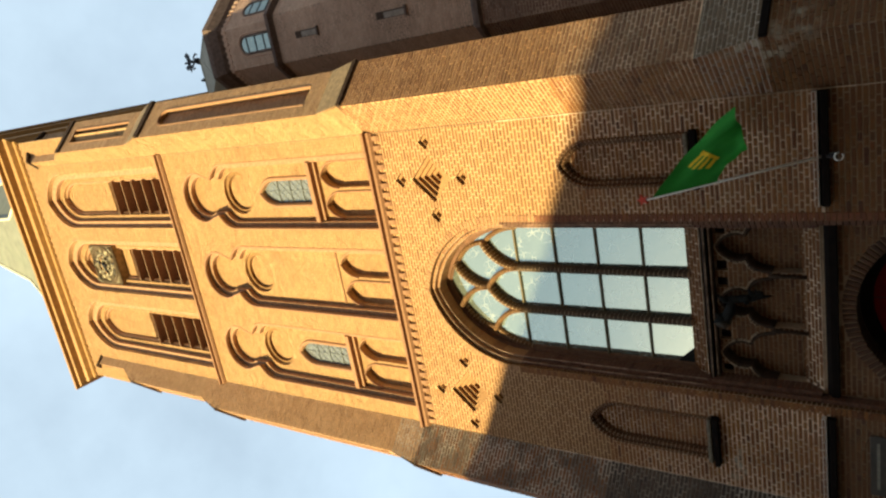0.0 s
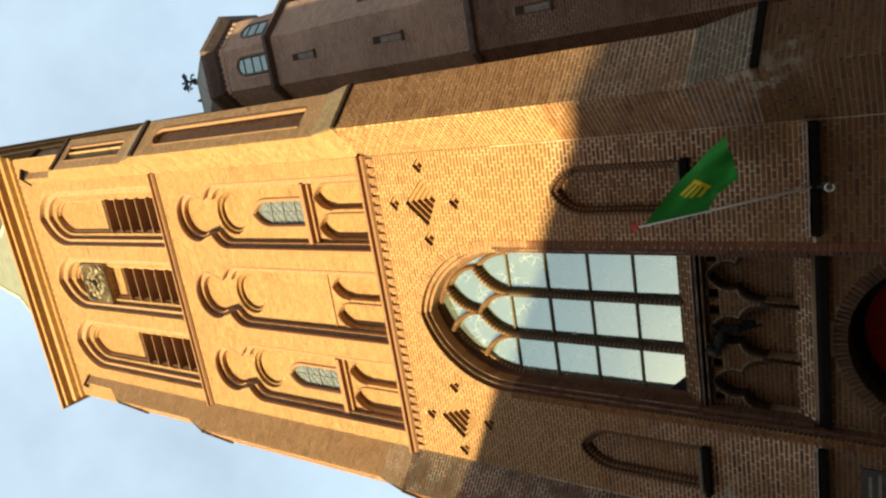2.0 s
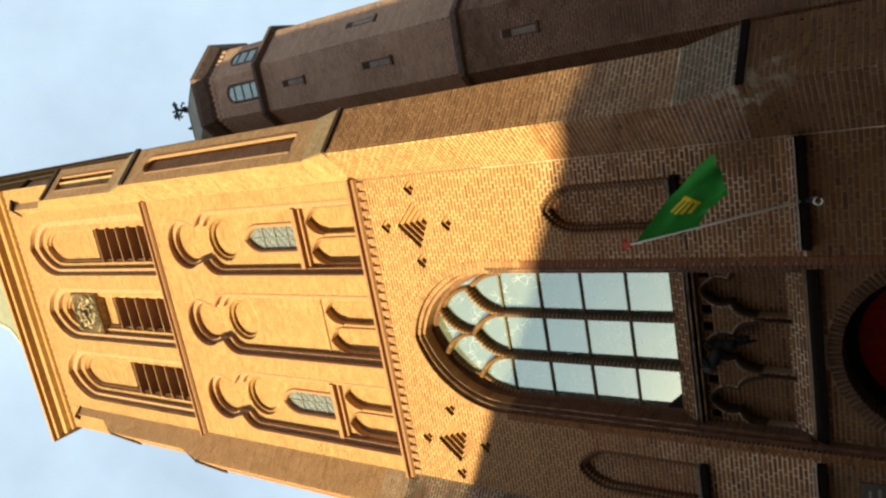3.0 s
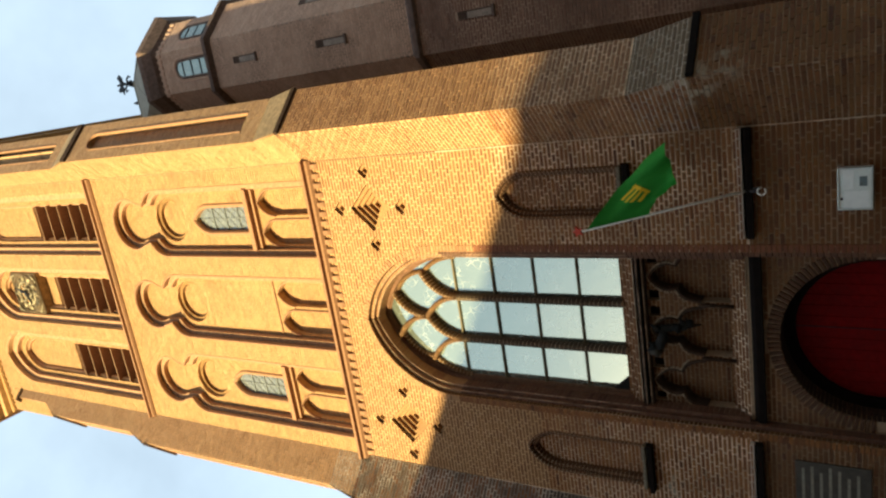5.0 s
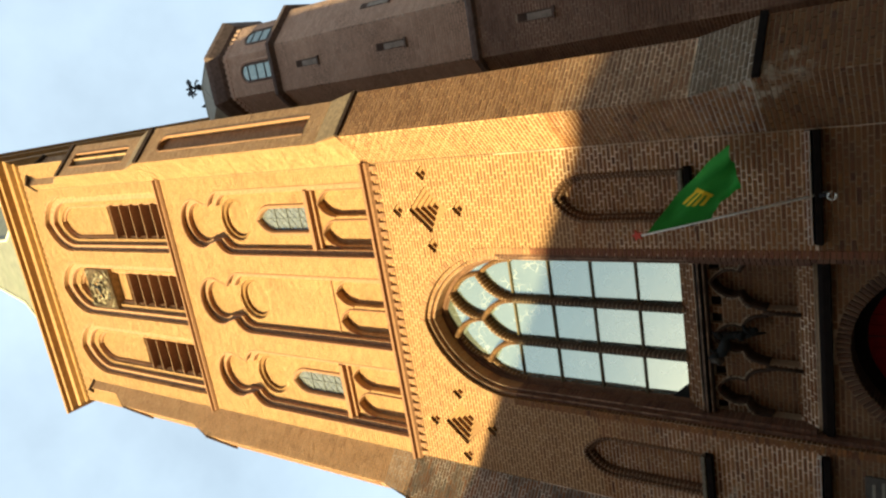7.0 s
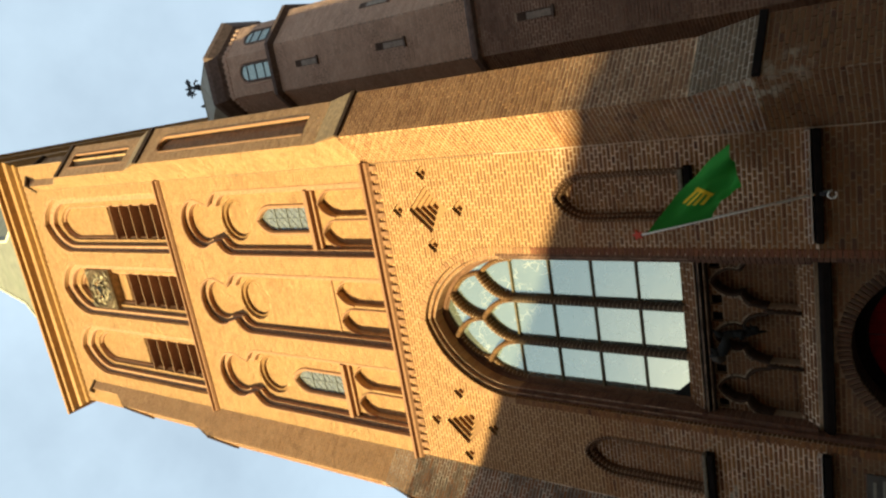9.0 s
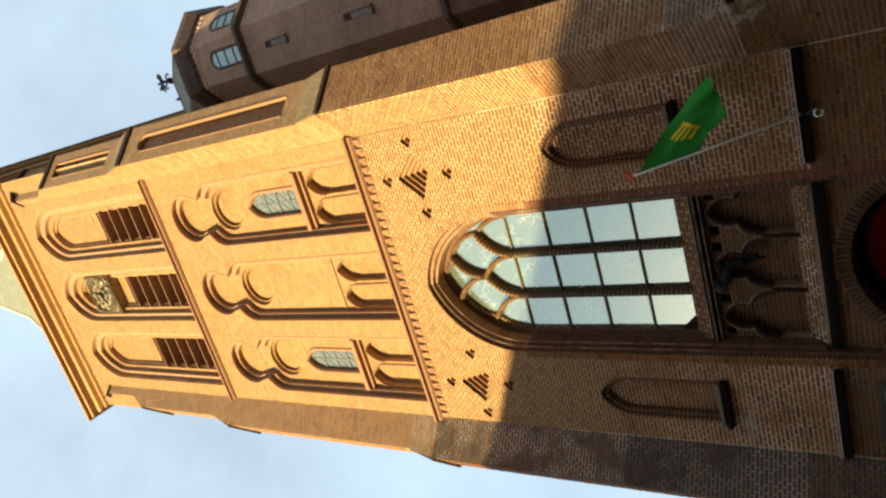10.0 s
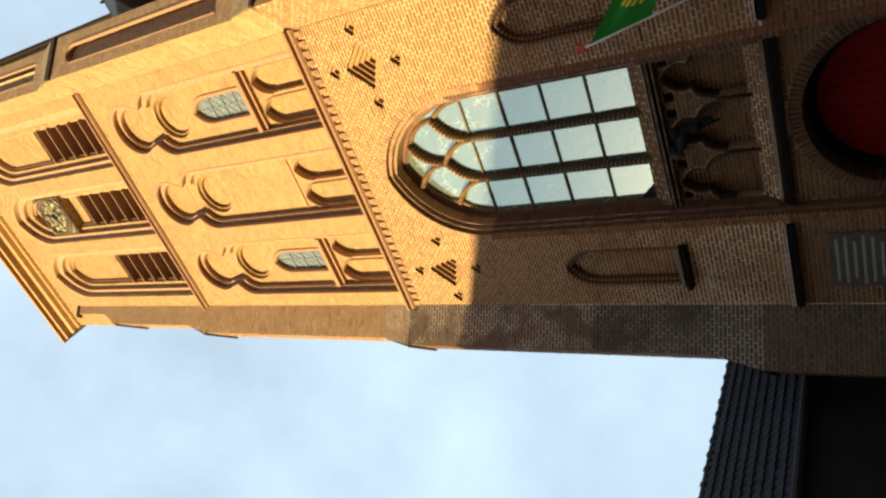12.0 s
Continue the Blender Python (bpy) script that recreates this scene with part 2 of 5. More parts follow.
cornice_paint = material("ochre_painted_cornice", (0.37, 0.19, 0.058), 0.55, grain=(8, 0.15), bump=0.2, bump_scale=50, stain=(((0.22, 0.12, 0.05), 1.6, 0.5, 0.8, 0.5),))
grey_lead = material("weathered_grey_lead_roof", (0.30, 0.265, 0.205), 0.7, grain=(4, 0.2), bump=0.2, bump_scale=20, stain=(((0.20, 0.18, 0.14), 1.5, 0.5, 0.75, 0.6),))
copper = material("pale_copper_roof", (0.181, 0.175, 0.123), 0.6, grain=(3, 0.2), bump=0.2, bump_scale=20, stain=(((0.17, 0.18, 0.115), 1.2, 0.45, 0.75, 0.6),))
# Reveal brick with the shade of the window jambs in its tones.
reveal_brick = material("shade_brown_reveal_brick", (0.135, 0.060, 0.034), 0.85, ((0.16, 0.075, 0.042), (0.105, 0.046, 0.027), (0.18, 0.086, 0.048)), (35, 0.25), 0.4, 120, per="object", stain=(SOOT,))
reveal_pieces = material("brown_reveal_pieces", (0.125, 0.058, 0.026), 0.85, ((0.15, 0.072, 0.032), (0.10, 0.045, 0.021)), (35, 0.25), 0.4, 120, per="island", stain=(SOOT,))
# Darker copy of the rib brick; shade on the mullions is in its colour.
mullion_brick = material("shaded_mullion_brick", (0.082, 0.050, 0.027), 0.85, ((0.10, 0.062, 0.034), (0.065, 0.038, 0.021)), (35, 0.3), 0.4, 120, per="island", stain=(SOOT,))
# Pale edge tone; on the window orders it paints a sunlit arris.
pale_arris = material("pale_edge_and_lit_arris", (0.40, 0.255, 0.165), 0.9, grain=(16, 0.3), bump=0.4, bump_scale=60, stain=(((0.12, 0.07, 0.04), 3.5, 0.45, 0.62, 0.85),))
moulded_pieces = material("moulded_brick_pieces", (0.15, 0.073, 0.026), 0.82, ((0.12, 0.055, 0.020), (0.18, 0.092, 0.033)), (35, 0.25), 0.4, 120, per="island", stain=(SOOT,))
bar_paint = material("brown_painted_glazing_bar", (0.12, 0.088, 0.042), 0.7, grain=(30, 0.25))
slit_stone = material("grey_lit_slit_sill", (0.30, 0.235, 0.19), 0.85, grain=(14, 0.25), bump=0.3, bump_scale=60)
# Copy of the upper brick, tinted for the faces in shade.
buttress_brick = material("shaded_buttress_brick", (0.345, 0.195, 0.104), 0.88, ((0.385, 0.222, 0.122), (0.31, 0.172, 0.09), (0.41, 0.245, 0.136)), (20, 0.2), 0.5, 90, per="island", stain=(SOOT,))
end_brick = material("brown_buttress_end_brick", (0.235, 0.110, 0.053), 0.88, ((0.28, 0.137, 0.066), (0.33, 0.17, 0.084), (0.20, 0.09, 0.043), (0.255, 0.122, 0.060)), (40, 0.2), 0.5, 120, per="island", stain=(SOOT,))
hip_lead = material("pale_hip_lead", (0.585, 0.538, 0.386), 0.6, grain=(6, 0.15))
louvre_edge = material("brown_board_edge", (0.26, 0.15, 0.08), 0.8, grain=(30, 0.3))
louvre_wood = material("brown_louvre_boards", (0.25, 0.132, 0.082), 0.8, ((0.29, 0.155, 0.095), (0.21, 0.11, 0.068)), (30, 0.3), 0.3, 80, per="object")
# Dark backing colour stands in for the unlit hollow behind openings.
black_void = material("unlit_hollow_dark", (0.075, 0.042, 0.028), 0.9, grain=(3, 0.3))
iron = material("dark_wrought_iron", (0.03, 0.03, 0.034), 0.45, grain=(40, 0.3), metal=0.6, bump=0.2, bump_scale=150)
gilt = material("gilded_metal", (0.27, 0.215, 0.13), 0.55, grain=(25, 0.3), metal=0.3)
bronze = material("weathered_dark_bronze", (0.013, 0.012, 0.010), 0.8, grain=(30, 0.5), metal=0.0, spec=0.15, bump=0.4, bump_scale=60)
dial_board = material("brown_clock_board", (0.27, 0.18, 0.09), 0.85, grain=(10, 0.35), bump=0.3, bump_scale=50)
dial_plate = material("dark_brown_dial_plate", (0.10, 0.064, 0.032), 0.8, grain=(12, 0.4), bump=0.3, bump_scale=60)
door_red = material("dark_red_door_paint", (0.165, 0.003, 0.003), 0.75, grain=(20, 0.2), bump=0.15, bump_scale=60, spec=0.08, stain=(((0.07, 0.006, 0.006), 2.0, 0.45, 0.8, 0.6),))
white_metal = material("white_enamelled_case", (0.90, 0.91, 0.86), 0.35, grain=(10, 0.06))
frame_metal = material("pale_grey_case_frame", (0.62, 0.66, 0.62), 0.4, grain=(12, 0.1))
grey_paint = material("grey_metal", (0.30, 0.32, 0.32), 0.4, grain=(20, 0.1), metal=0.3)
paper_pale = material("pale_notice_paper", (0.80, 0.84, 0.78), 0.6, grain=(30, 0.08))
paper_dark = material("printed_notice_grey", (0.16, 0.20, 0.20), 0.6, grain=(30, 0.2))
plaque_stone = material("grey_brown_slate_plaque", (0.07, 0.056, 0.042), 0.7, grain=(12, 0.25), bump=0.3, bump_scale=60)
plaque_line = material("pale_inscription_grey", (0.24, 0.21, 0.155), 0.8, grain=(25, 0.25))
flag_green = material("green_flag_cloth", (0.016, 0.23, 0.018), 0.75, grain=(60, 0.12), bump=0.2, bump_scale=600)
flag_yellow = material("yellow_flag_print", (0.80, 0.52, 0.02), 0.75, grain=(60, 0.1))
pole_white = material("white_flag_pole", (0.82, 0.78, 0.70), 0.45, grain=(30, 0.12))
red_paint = material("red_painted_wood", (0.62, 0.06, 0.03), 0.5, grain=(30, 0.1))
pantile = material("blue_black_glazed_pantile", (0.012, 0.016, 0.027), 0.7, ((0.016, 0.020, 0.033), (0.009, 0.012, 0.021)), (20, 0.3), 0.3, 60, per="island")
dark_wall = material("near_black_house_wall", (0.012, 0.011, 0.011), 0.85, grain=(4, 0.3), bump=0.3, bump_scale=30)
# House tones set warm and light, to bounce light on to the tower.
far_brick = material("town_house_brick", (0.30, 0.165, 0.095), 0.9, grain=(6, 0.3), bump=0.4, bump_scale=30)
far_roof = material("town_house_roof_tiles", (0.10, 0.055, 0.04), 0.8, grain=(5, 0.3), bump=0.5, bump_scale=12)
far_plaster = material("cream_house_plaster", (0.74, 0.60, 0.42), 0.9, grain=(6, 0.12), bump=0.3, bump_scale=30, stain=(((0.42, 0.33, 0.23), 0.8, 0.5, 0.8, 0.5),))
far_frame = material("town_house_window_paint", (0.42, 0.40, 0.35), 0.6, grain=(8, 0.12))
far_door = material("town_house_door_green", (0.03, 0.055, 0.04), 0.5, grain=(8, 0.2))
far_glass = material("town_house_window_glass", (0.05, 0.06, 0.07), 0.1, grain=(2, 0.1), spec=0.6)
# Unseen ground; its tone is raised to bounce light up the wall.
paving = material("grey_paving", (0.27, 0.235, 0.185), 0.85, grain=(5, 0.25), bump=0.5, bump_scale=25, stain=(((0.16, 0.14, 0.115), 0.7, 0.45, 0.75, 0.6),))


def glass_material(name, colour, gloss, scale, wave):
    """Old panes: a mirror-like face over a pale body, uneven as drawn glass is."""
    m = bpy.data.materials.new(name)
    m.use_nodes = True
    n, l = m.node_tree.nodes, m.node_tree.links
    n.remove(n["Principled BSDF"])
    pos = n.new("ShaderNodeNewGeometry")
    tex = n.new("ShaderNodeTexNoise")
    tex.inputs["Scale"].default_value, tex.inputs["Detail"].default_value = scale, 3.0
    l.new(pos.outputs["Position"], tex.inputs["Vector"])
    bump_node = n.new("ShaderNodeBump")
    bump_node.inputs["Strength"].default_value, bump_node.inputs["Distance"].default_value = wave, 0.02
    l.new(tex.outputs["Fac"], bump_node.inputs["Height"])
    mirror = n.new("ShaderNodeBsdfGlossy")
    mirror.inputs["Color"].default_value, mirror.inputs["Roughness"].default_value = (0.74, 0.86, 0.76, 1), 0.03
    l.new(bump_node.outputs["Normal"], mirror.inputs["Normal"])
    body = n.new("ShaderNodeBsdfDiffuse")
    mix_colour = n.new("ShaderNodeMix")
    mix_colour.data_type = "RGBA"
    mix_colour.inputs["A"].default_value = (*colour, 1)
    mix_colour.inputs["B"].default_value = (*(c * 0.75 for c in colour), 1)
    l.new(tex.outputs["Fac"], mix_colour.inputs["Factor"])
    cells = n.new("ShaderNodeTexVoronoi")
    cells.feature = "DISTANCE_TO_EDGE"
    cells.inputs["Scale"].default_value = scale * 2.4
    warp = n.new("ShaderNodeVectorMath")
    warp.operation = "MULTIPLY_ADD"
    warp.inputs[1].default_value = (0.25, 0.25, 0.25)
    l.new(tex.outputs["Color"], warp.inputs[0])
    l.new(pos.outputs["Position"], warp.inputs[2])
    l.new(warp.outputs["Vector"], cells.inputs["Vector"])
    thin = n.new("ShaderNodeMapRange")
    thin.inputs["From Min"].default_value, thin.inputs["From Max"].default_value = 0.015, 0.05
    thin.inputs["To Min"].default_value, thin.inputs["To Max"].default_value = 0.7, 0.0
    l.new(cells.outputs["Distance"], thin.inputs["Value"])
    streak = n.new("ShaderNodeMix")
    streak.data_type = "RGBA"
    streak.inputs["B"].default_value = (0.62, 0.60, 0.48, 1)
    patch = n.new("ShaderNodeTexNoise")
    patch.inputs["Scale"].default_value, patch.inputs["Detail"].default_value = scale * 1.3, 4.0
    l.new(pos.outputs["Position"], patch.inputs["Vector"])
    some = n.new("ShaderNodeMapRange")
    some.inputs["From Min"].default_value, some.inputs["From Max"].default_value = 0.46, 0.62
    l.new(patch.outputs["Fac"], some.inputs["Value"])
    share = n.new("ShaderNodeMath")
    share.operation = "MULTIPLY"
    l.new(thin.outputs["Result"], share.inputs[0])
    l.new(some.outputs["Result"], share.inputs[1])
    l.new(share.outputs["Value"], streak.inputs["Factor"])
    l.new(mix_colour.outputs["Result"], streak.inputs["A"])
    l.new(streak.outputs["Result"], body.inputs["Color"])
    mix = n.new("ShaderNodeMixShader")
    mix.inputs["Fac"].default_value = gloss
    l.new(body.outputs["BSDF"], mix.inputs[1])
    l.new(mirror.outputs["BSDF"], mix.inputs[2])
    l.new(mix.outputs["Shader"], n["Material Output"].inputs["Surface"])
    return m


window_glass = glass_material("church_window_glass", (0.17, 0.195, 0.165), 0.44, 3.0, 0.12)
leaded_glass = glass_material("leaded_blue_glass", (0.145, 0.148, 0.148), 0.14, 14.0, 0.3)
lantern_glass = glass_material("pale_lantern_glass", (0.24, 0.26, 0.27), 0.25, 8.0, 0.2)
lead = material("grey_lead_cames", (0.16, 0.17, 0.17), 0.6, grain=(40, 0.2), metal=0.2)


# ---------------------------------------------------------------- building helpers
def stand_of(ob):
    """Where an object stands in the world, by its own pose and those of its parents."""
    m = ob.matrix_basis.copy()
    return stand_of(ob.parent) @ m if ob.parent else m


def seat(ob, parent, matrix=None):
    """Make ob a part of parent, at a pose that is given in the world."""
    m = Matrix.Identity(4) if matrix is None else matrix
    if parent is not None:
        ob.parent = parent
        m = stand_of(parent).inverted() @ m
    ob.matrix_basis = m


def link_mesh(name, mesh, mat, parent=None, label="", matrix=None):
    mesh.materials.clear()
    mesh.materials.append(mat)
    ob = new(name, mesh)
    seat(ob, parent, matrix)
    if label:
        ob["label"] = label
    return ob


def part(name, bm, mat, parent=None, label="", matrix=None, smooth=False):
    mesh = bpy.data.meshes.new(name)
    bmesh.ops.recalc_face_normals(bm, faces=bm.faces)
    bm.to_mesh(mesh)
    bm.free()
    if smooth:
        for f in mesh.polygons:
            f.use_smooth = True
    return link_mesh(name, mesh, mat, parent, label, matrix)


def thing(name, label, category, group="", kind=""):
    return tagged(new(name), label, category, group, kind)


def box_into(bm, lo, hi, bevel=0.0):
    size = [b - a for a, b in zip(lo, hi)]
    made = bmesh.ops.create_cube(bm, size=1.0, matrix=Matrix.Translation([(a + b) / 2 for a, b in zip(lo, hi)]) @ Matrix.Diagonal((*size, 1)))
    if bevel:
        edges = {e for v in made["verts"] for e in v.link_edges}
        bmesh.ops.bevel(bm, geom=list(edges), offset=bevel, segments=1, affect="EDGES")


def box(lo, hi, bevel=0.0):
    bm = bmesh.new()
    box_into(bm, lo, hi, bevel)
    return bm


def prism_into(bm, loop, a, b):
    """A closed prism over a list of places: each place p gives a(p) on one end and b(p) on the other."""
    one, two = [bm.verts.new(a(p)) for p in loop], [bm.verts.new(b(p)) for p in loop]
    bm.faces.new(one)
    bm.faces.new(two[::-1])
    for k in range(len(loop)):
        j = (k + 1) % len(loop)
        bm.faces.new((one[k], two[k], two[j], one[j]))


def tube(places, radius, sides=8):
    bm = bmesh.new()
    rings = []
    for k, p in enumerate(places):
        a, b = places[max(0, k - 1)], places[min(len(places) - 1, k + 1)]
        way = (Vector(b) - Vector(a)).normalized()
        turn = way.to_track_quat("Z", "Y").to_matrix()
        r = radius[k] if isinstance(radius, (list, tuple)) else radius
        rings.append([bm.verts.new(Vector(p) + turn @ Vector((r * math.cos(2 * math.pi * s / sides), r * math.sin(2 * math.pi * s / sides), 0))) for s in range(sides)])
    for one, two in zip(rings, rings[1:]):
        for s in range(sides):
            bm.faces.new((one[s], one[(s + 1) % sides], two[(s + 1) % sides], two[s]))
    bm.faces.new(rings[0][::-1])
    bm.faces.new(rings[-1])
    return bm


def slab(name, loops, y0, y1, mat, parent, label="", matrix=None):
    """An upright sheet in x and z with holes, from depth y0 to y1: the loops are its outline and its openings."""
    curve = bpy.data.curves.new(name, "CURVE")
    curve.dimensions, curve.fill_mode, curve.extrude = "2D", "BOTH", (y1 - y0) / 2
    for loop in loops:
        s = curve.splines.new("POLY")
        s.points.add(len(loop) - 1)
        for k, (x, z) in enumerate(loop):
            s.points[k].co = (x, z, 0, 1)
        s.use_cyclic_u = True
    held = bpy.data.objects.new(name, curve)
    scene.collection.objects.link(held)
    mesh = bpy.data.meshes.new_from_object(held.evaluated_get(bpy.context.evaluated_depsgraph_get()))
    bpy.data.objects.remove(held)
    bpy.data.curves.remove(curve)
    mesh.transform(Matrix(((1, 0, 0, 0), (0, 0, 1, (y0 + y1) / 2), (0, 1, 0, 0), (0, 0, 0, 1))))
    bm = bmesh.new()
    bm.from_mesh(mesh)
    bmesh.ops.remove_doubles(bm, verts=bm.verts, dist=0.0005)
    bmesh.ops.recalc_face_normals(bm, faces=bm.faces)
    bm.to_mesh(mesh)
    bm.free()
    for f in mesh.polygons:
        f.use_smooth = False
    mesh.name = name
    return link_mesh(name, mesh, mat, parent, label, matrix)


# ---------------------------------------------------------------- outlines in x and z
def rect(x0, z0, x1, z1):
    return [(x0, z0), (x1, z0), (x1, z1), (x0, z1)]


def arc(cx, cz, r, a0, a1, n):
    return [(cx + r * math.cos(radians(a0 + (a1 - a0) * k / n)), cz + r * math.sin(radians(a0 + (a1 - a0) * k / n))) for k in range(n + 1)]


def pointed(cx, hw, z0, spring, apex, n=14):
    """An opening with a pointed head."""
    rise = apex - spring
    r = (rise * rise + hw * hw) / (2 * hw)
    r = max(r, hw * 1.0001)
    top = math.degrees(math.atan2(rise, r - hw)) if r > hw + 1e-3 else 90
    right = arc(cx + hw - r, spring, r, 0, top, n)
    left = arc(cx - hw + r, spring, r, 180 - top, 180, n)
    return [(cx - hw, z0), (cx + hw, z0)] + right + left[1:]


def round_head(cx, hw, z0, spring, n=20):
    return [(cx - hw, z0), (cx + hw, z0)] + arc(cx, spring, hw, 0, 180, n)


def trefoil(cx, grow, z0):
    """The clover-headed niche of the middle storey."""
    hw, lobe, high = 0.70 - grow, 0.55 - grow, 14.97
    side = 14.0 - grow * 0.2
    right = arc(cx + 0.20, side, hw - 0.20, 0, 66, 7)
    top = arc(cx, high, lobe, -32, 212, 24)
    left = arc(cx - 0.20, side, hw - 0.20, 114, 180, 7)
    return [(cx - hw, z0), (cx + hw, z0)] + right + top + left


def circle(cx, cz, r, n=32):
    return arc(cx, cz, r, 0, 360 * (n - 1) / n, n - 1)


def diamond(cx, cz, r):
    return [(cx - r, cz), (cx, cz - r), (cx + r, cz), (cx, cz + r)]


# ---------------------------------------------------------------- brickwork
COURSE, JOINT = 0.0615, 0.0155
BRICK_MESHES = {}


def spans(loops, z):
    """Where the level z lies inside the loops, by even and odd crossings."""
    cross = []
    for loop in loops:
        for (xa, za), (xb, zb) in zip(loop, loop[1:] + loop[:1]):
            if (za <= z) != (zb <= z):
                cross.append(xa + (xb - xa) * (z - za) / (zb - za))
    cross.sort()
    return list(zip(cross[::2], cross[1::2]))


def both(one, two):
    out = []
    for a, b in one:
        for c, d in two:
            if min(b, d) - max(a, c) > 0.02:
                out.append((max(a, c), min(b, d)))
    return out


def laid(loops, course=COURSE, long_brick=0.214, seed=1, joint=JOINT):
    """The bricks of a bonded field inside the loops: for each its low left, low right, high left and high right x, and its z0 and z1.
    The bricks at an edge are cut along it."""
    rng = random.Random(seed)
    low = min(z for _, z in loops[0])
    high = max(z for _, z in loops[0])
    out = []
    row = math.ceil(low / course - 0.3)
    head = long_brick / 2 - joint / 2
    while row * course < high - 0.02:
        z0, z1 = row * course + joint / 2, (row + 1) * course - joint / 2
        z0, z1 = max(z0, low + 0.002), min(z1, high - 0.002)
        if z1 - z0 > 0.015:
            under, over = spans(loops, z0), spans(loops, z1)
            if len(under) == len(over) and all(abs(a - c) < 0.12 and abs(b - d) < 0.12 for (a, b), (c, d) in zip(under, over)):
                pairs = [(a, b, c, d) for (a, b), (c, d) in zip(under, over)]
            else:
                pairs = [(a, b, a, b) for a, b in both(under, over)]
            for a, b, c, d in pairs:
                a, b, c, d = a + 0.003, b - 0.003, c + 0.003, d - 0.003
                x = math.floor(min(a, c) / (long_brick + head + 2 * joint) - 1) * (long_brick + head + 2 * joint) + (row % 2) * (long_brick + joint) * 0.75
                k = 0
                while x < max(b, d):
                    size = long_brick if (k % 2 == 0) != (rng.random() < 0.16) else head
                    p0, q0, p1, q1 = max(x, a), min(x + size, b), max(x, c), min(x + size, d)
                    if max(q0 - p0, q1 - p1) > 0.018:
                        out.append((p0, max(q0, p0 + 0.001), p1, max(q1, p1 + 0.001), z0, z1))
                    x += size + joint
                    k += 1
        row += 1
    return out


def brick_mesh(long, high, deep):
    """One brick with a softened face, its middle at the origin, its face towards -y."""
    key = (round(long, 3), round(high, 3), deep)
    if key not in BRICK_MESHES:
        a, c, e = long / 2, high / 2, 0.003
        v = [(-a, 0, -c), (a, 0, -c), (a, 0, c), (-a, 0, c), (-a, -deep + e, -c), (a, -deep + e, -c), (a, -deep + e, c), (-a, -deep + e, c),
             (-a + e, -deep, -c + e), (a - e, -deep, -c + e), (a - e, -deep, c - e), (-a + e, -deep, c - e)]
        f = [(0, 1, 5, 4), (1, 2, 6, 5), (2, 3, 7, 6), (3, 0, 4, 7), (4, 5, 9, 8), (5, 6, 10, 9), (6, 7, 11, 10), (7, 4, 8, 11), (8, 9, 10, 11)]
        mesh = bpy.data.meshes.new("brick")
        mesh.from_pydata(v, [], f)
        mesh.materials.append(brick_single)
        BRICK_MESHES[key] = mesh
    return BRICK_MESHES[key]


def brick_field(name, loops, matrix, parent, mat=None, proud=0.0070, seed=1, singly=None, label="", joint=JOINT):
    """Bricks over a mortar bed: joined into one mesh, but for those that singly(x, z) picks, which stand as parts of their own."""
    rng = random.Random(seed + 77)
    verts, faces = [], []
    for x0, x1, u0, u1, z0, z1 in laid(loops, seed=seed, joint=joint):
        d = proud + rng.uniform(-0.0025, 0.003)
        if singly and singly((x0 + x1) / 2, (z0 + z1) / 2) and x1 - x0 > 0.06 and abs(x0 - u0) + abs(x1 - u1) < 0.001:
            ob = new("brick", brick_mesh(x1 - x0, z1 - z0, 0.0075))
            seat(ob, parent, matrix @ Matrix.Translation(((x0 + x1) / 2, rng.uniform(-0.002, 0.002), (z0 + z1) / 2)))
            continue
        k = len(verts)
        t = rng.uniform(-0.0015, 0.0015)
        verts += [(x0, 0, z0), (x1, 0, z0), (u1, 0, z1), (u0, 0, z1), (x0, -d - t, z0), (x1, -d + t, z0), (u1, -d + t, z1), (u0, -d - t, z1)]
        faces += [(k + 4, k + 5, k + 6, k + 7), (k, k + 1, k + 5, k + 4), (k + 1, k + 2, k + 6, k + 5), (k + 2, k + 3, k + 7, k + 6), (k + 3, k, k + 4, k + 7)]
    mesh = bpy.data.meshes.new(name)
    mesh.from_pydata(verts, [], faces)
    ob = link_mesh(name, mesh, mat or brick_wall, parent, label, matrix)
    return tagged(ob, kind="stuff")


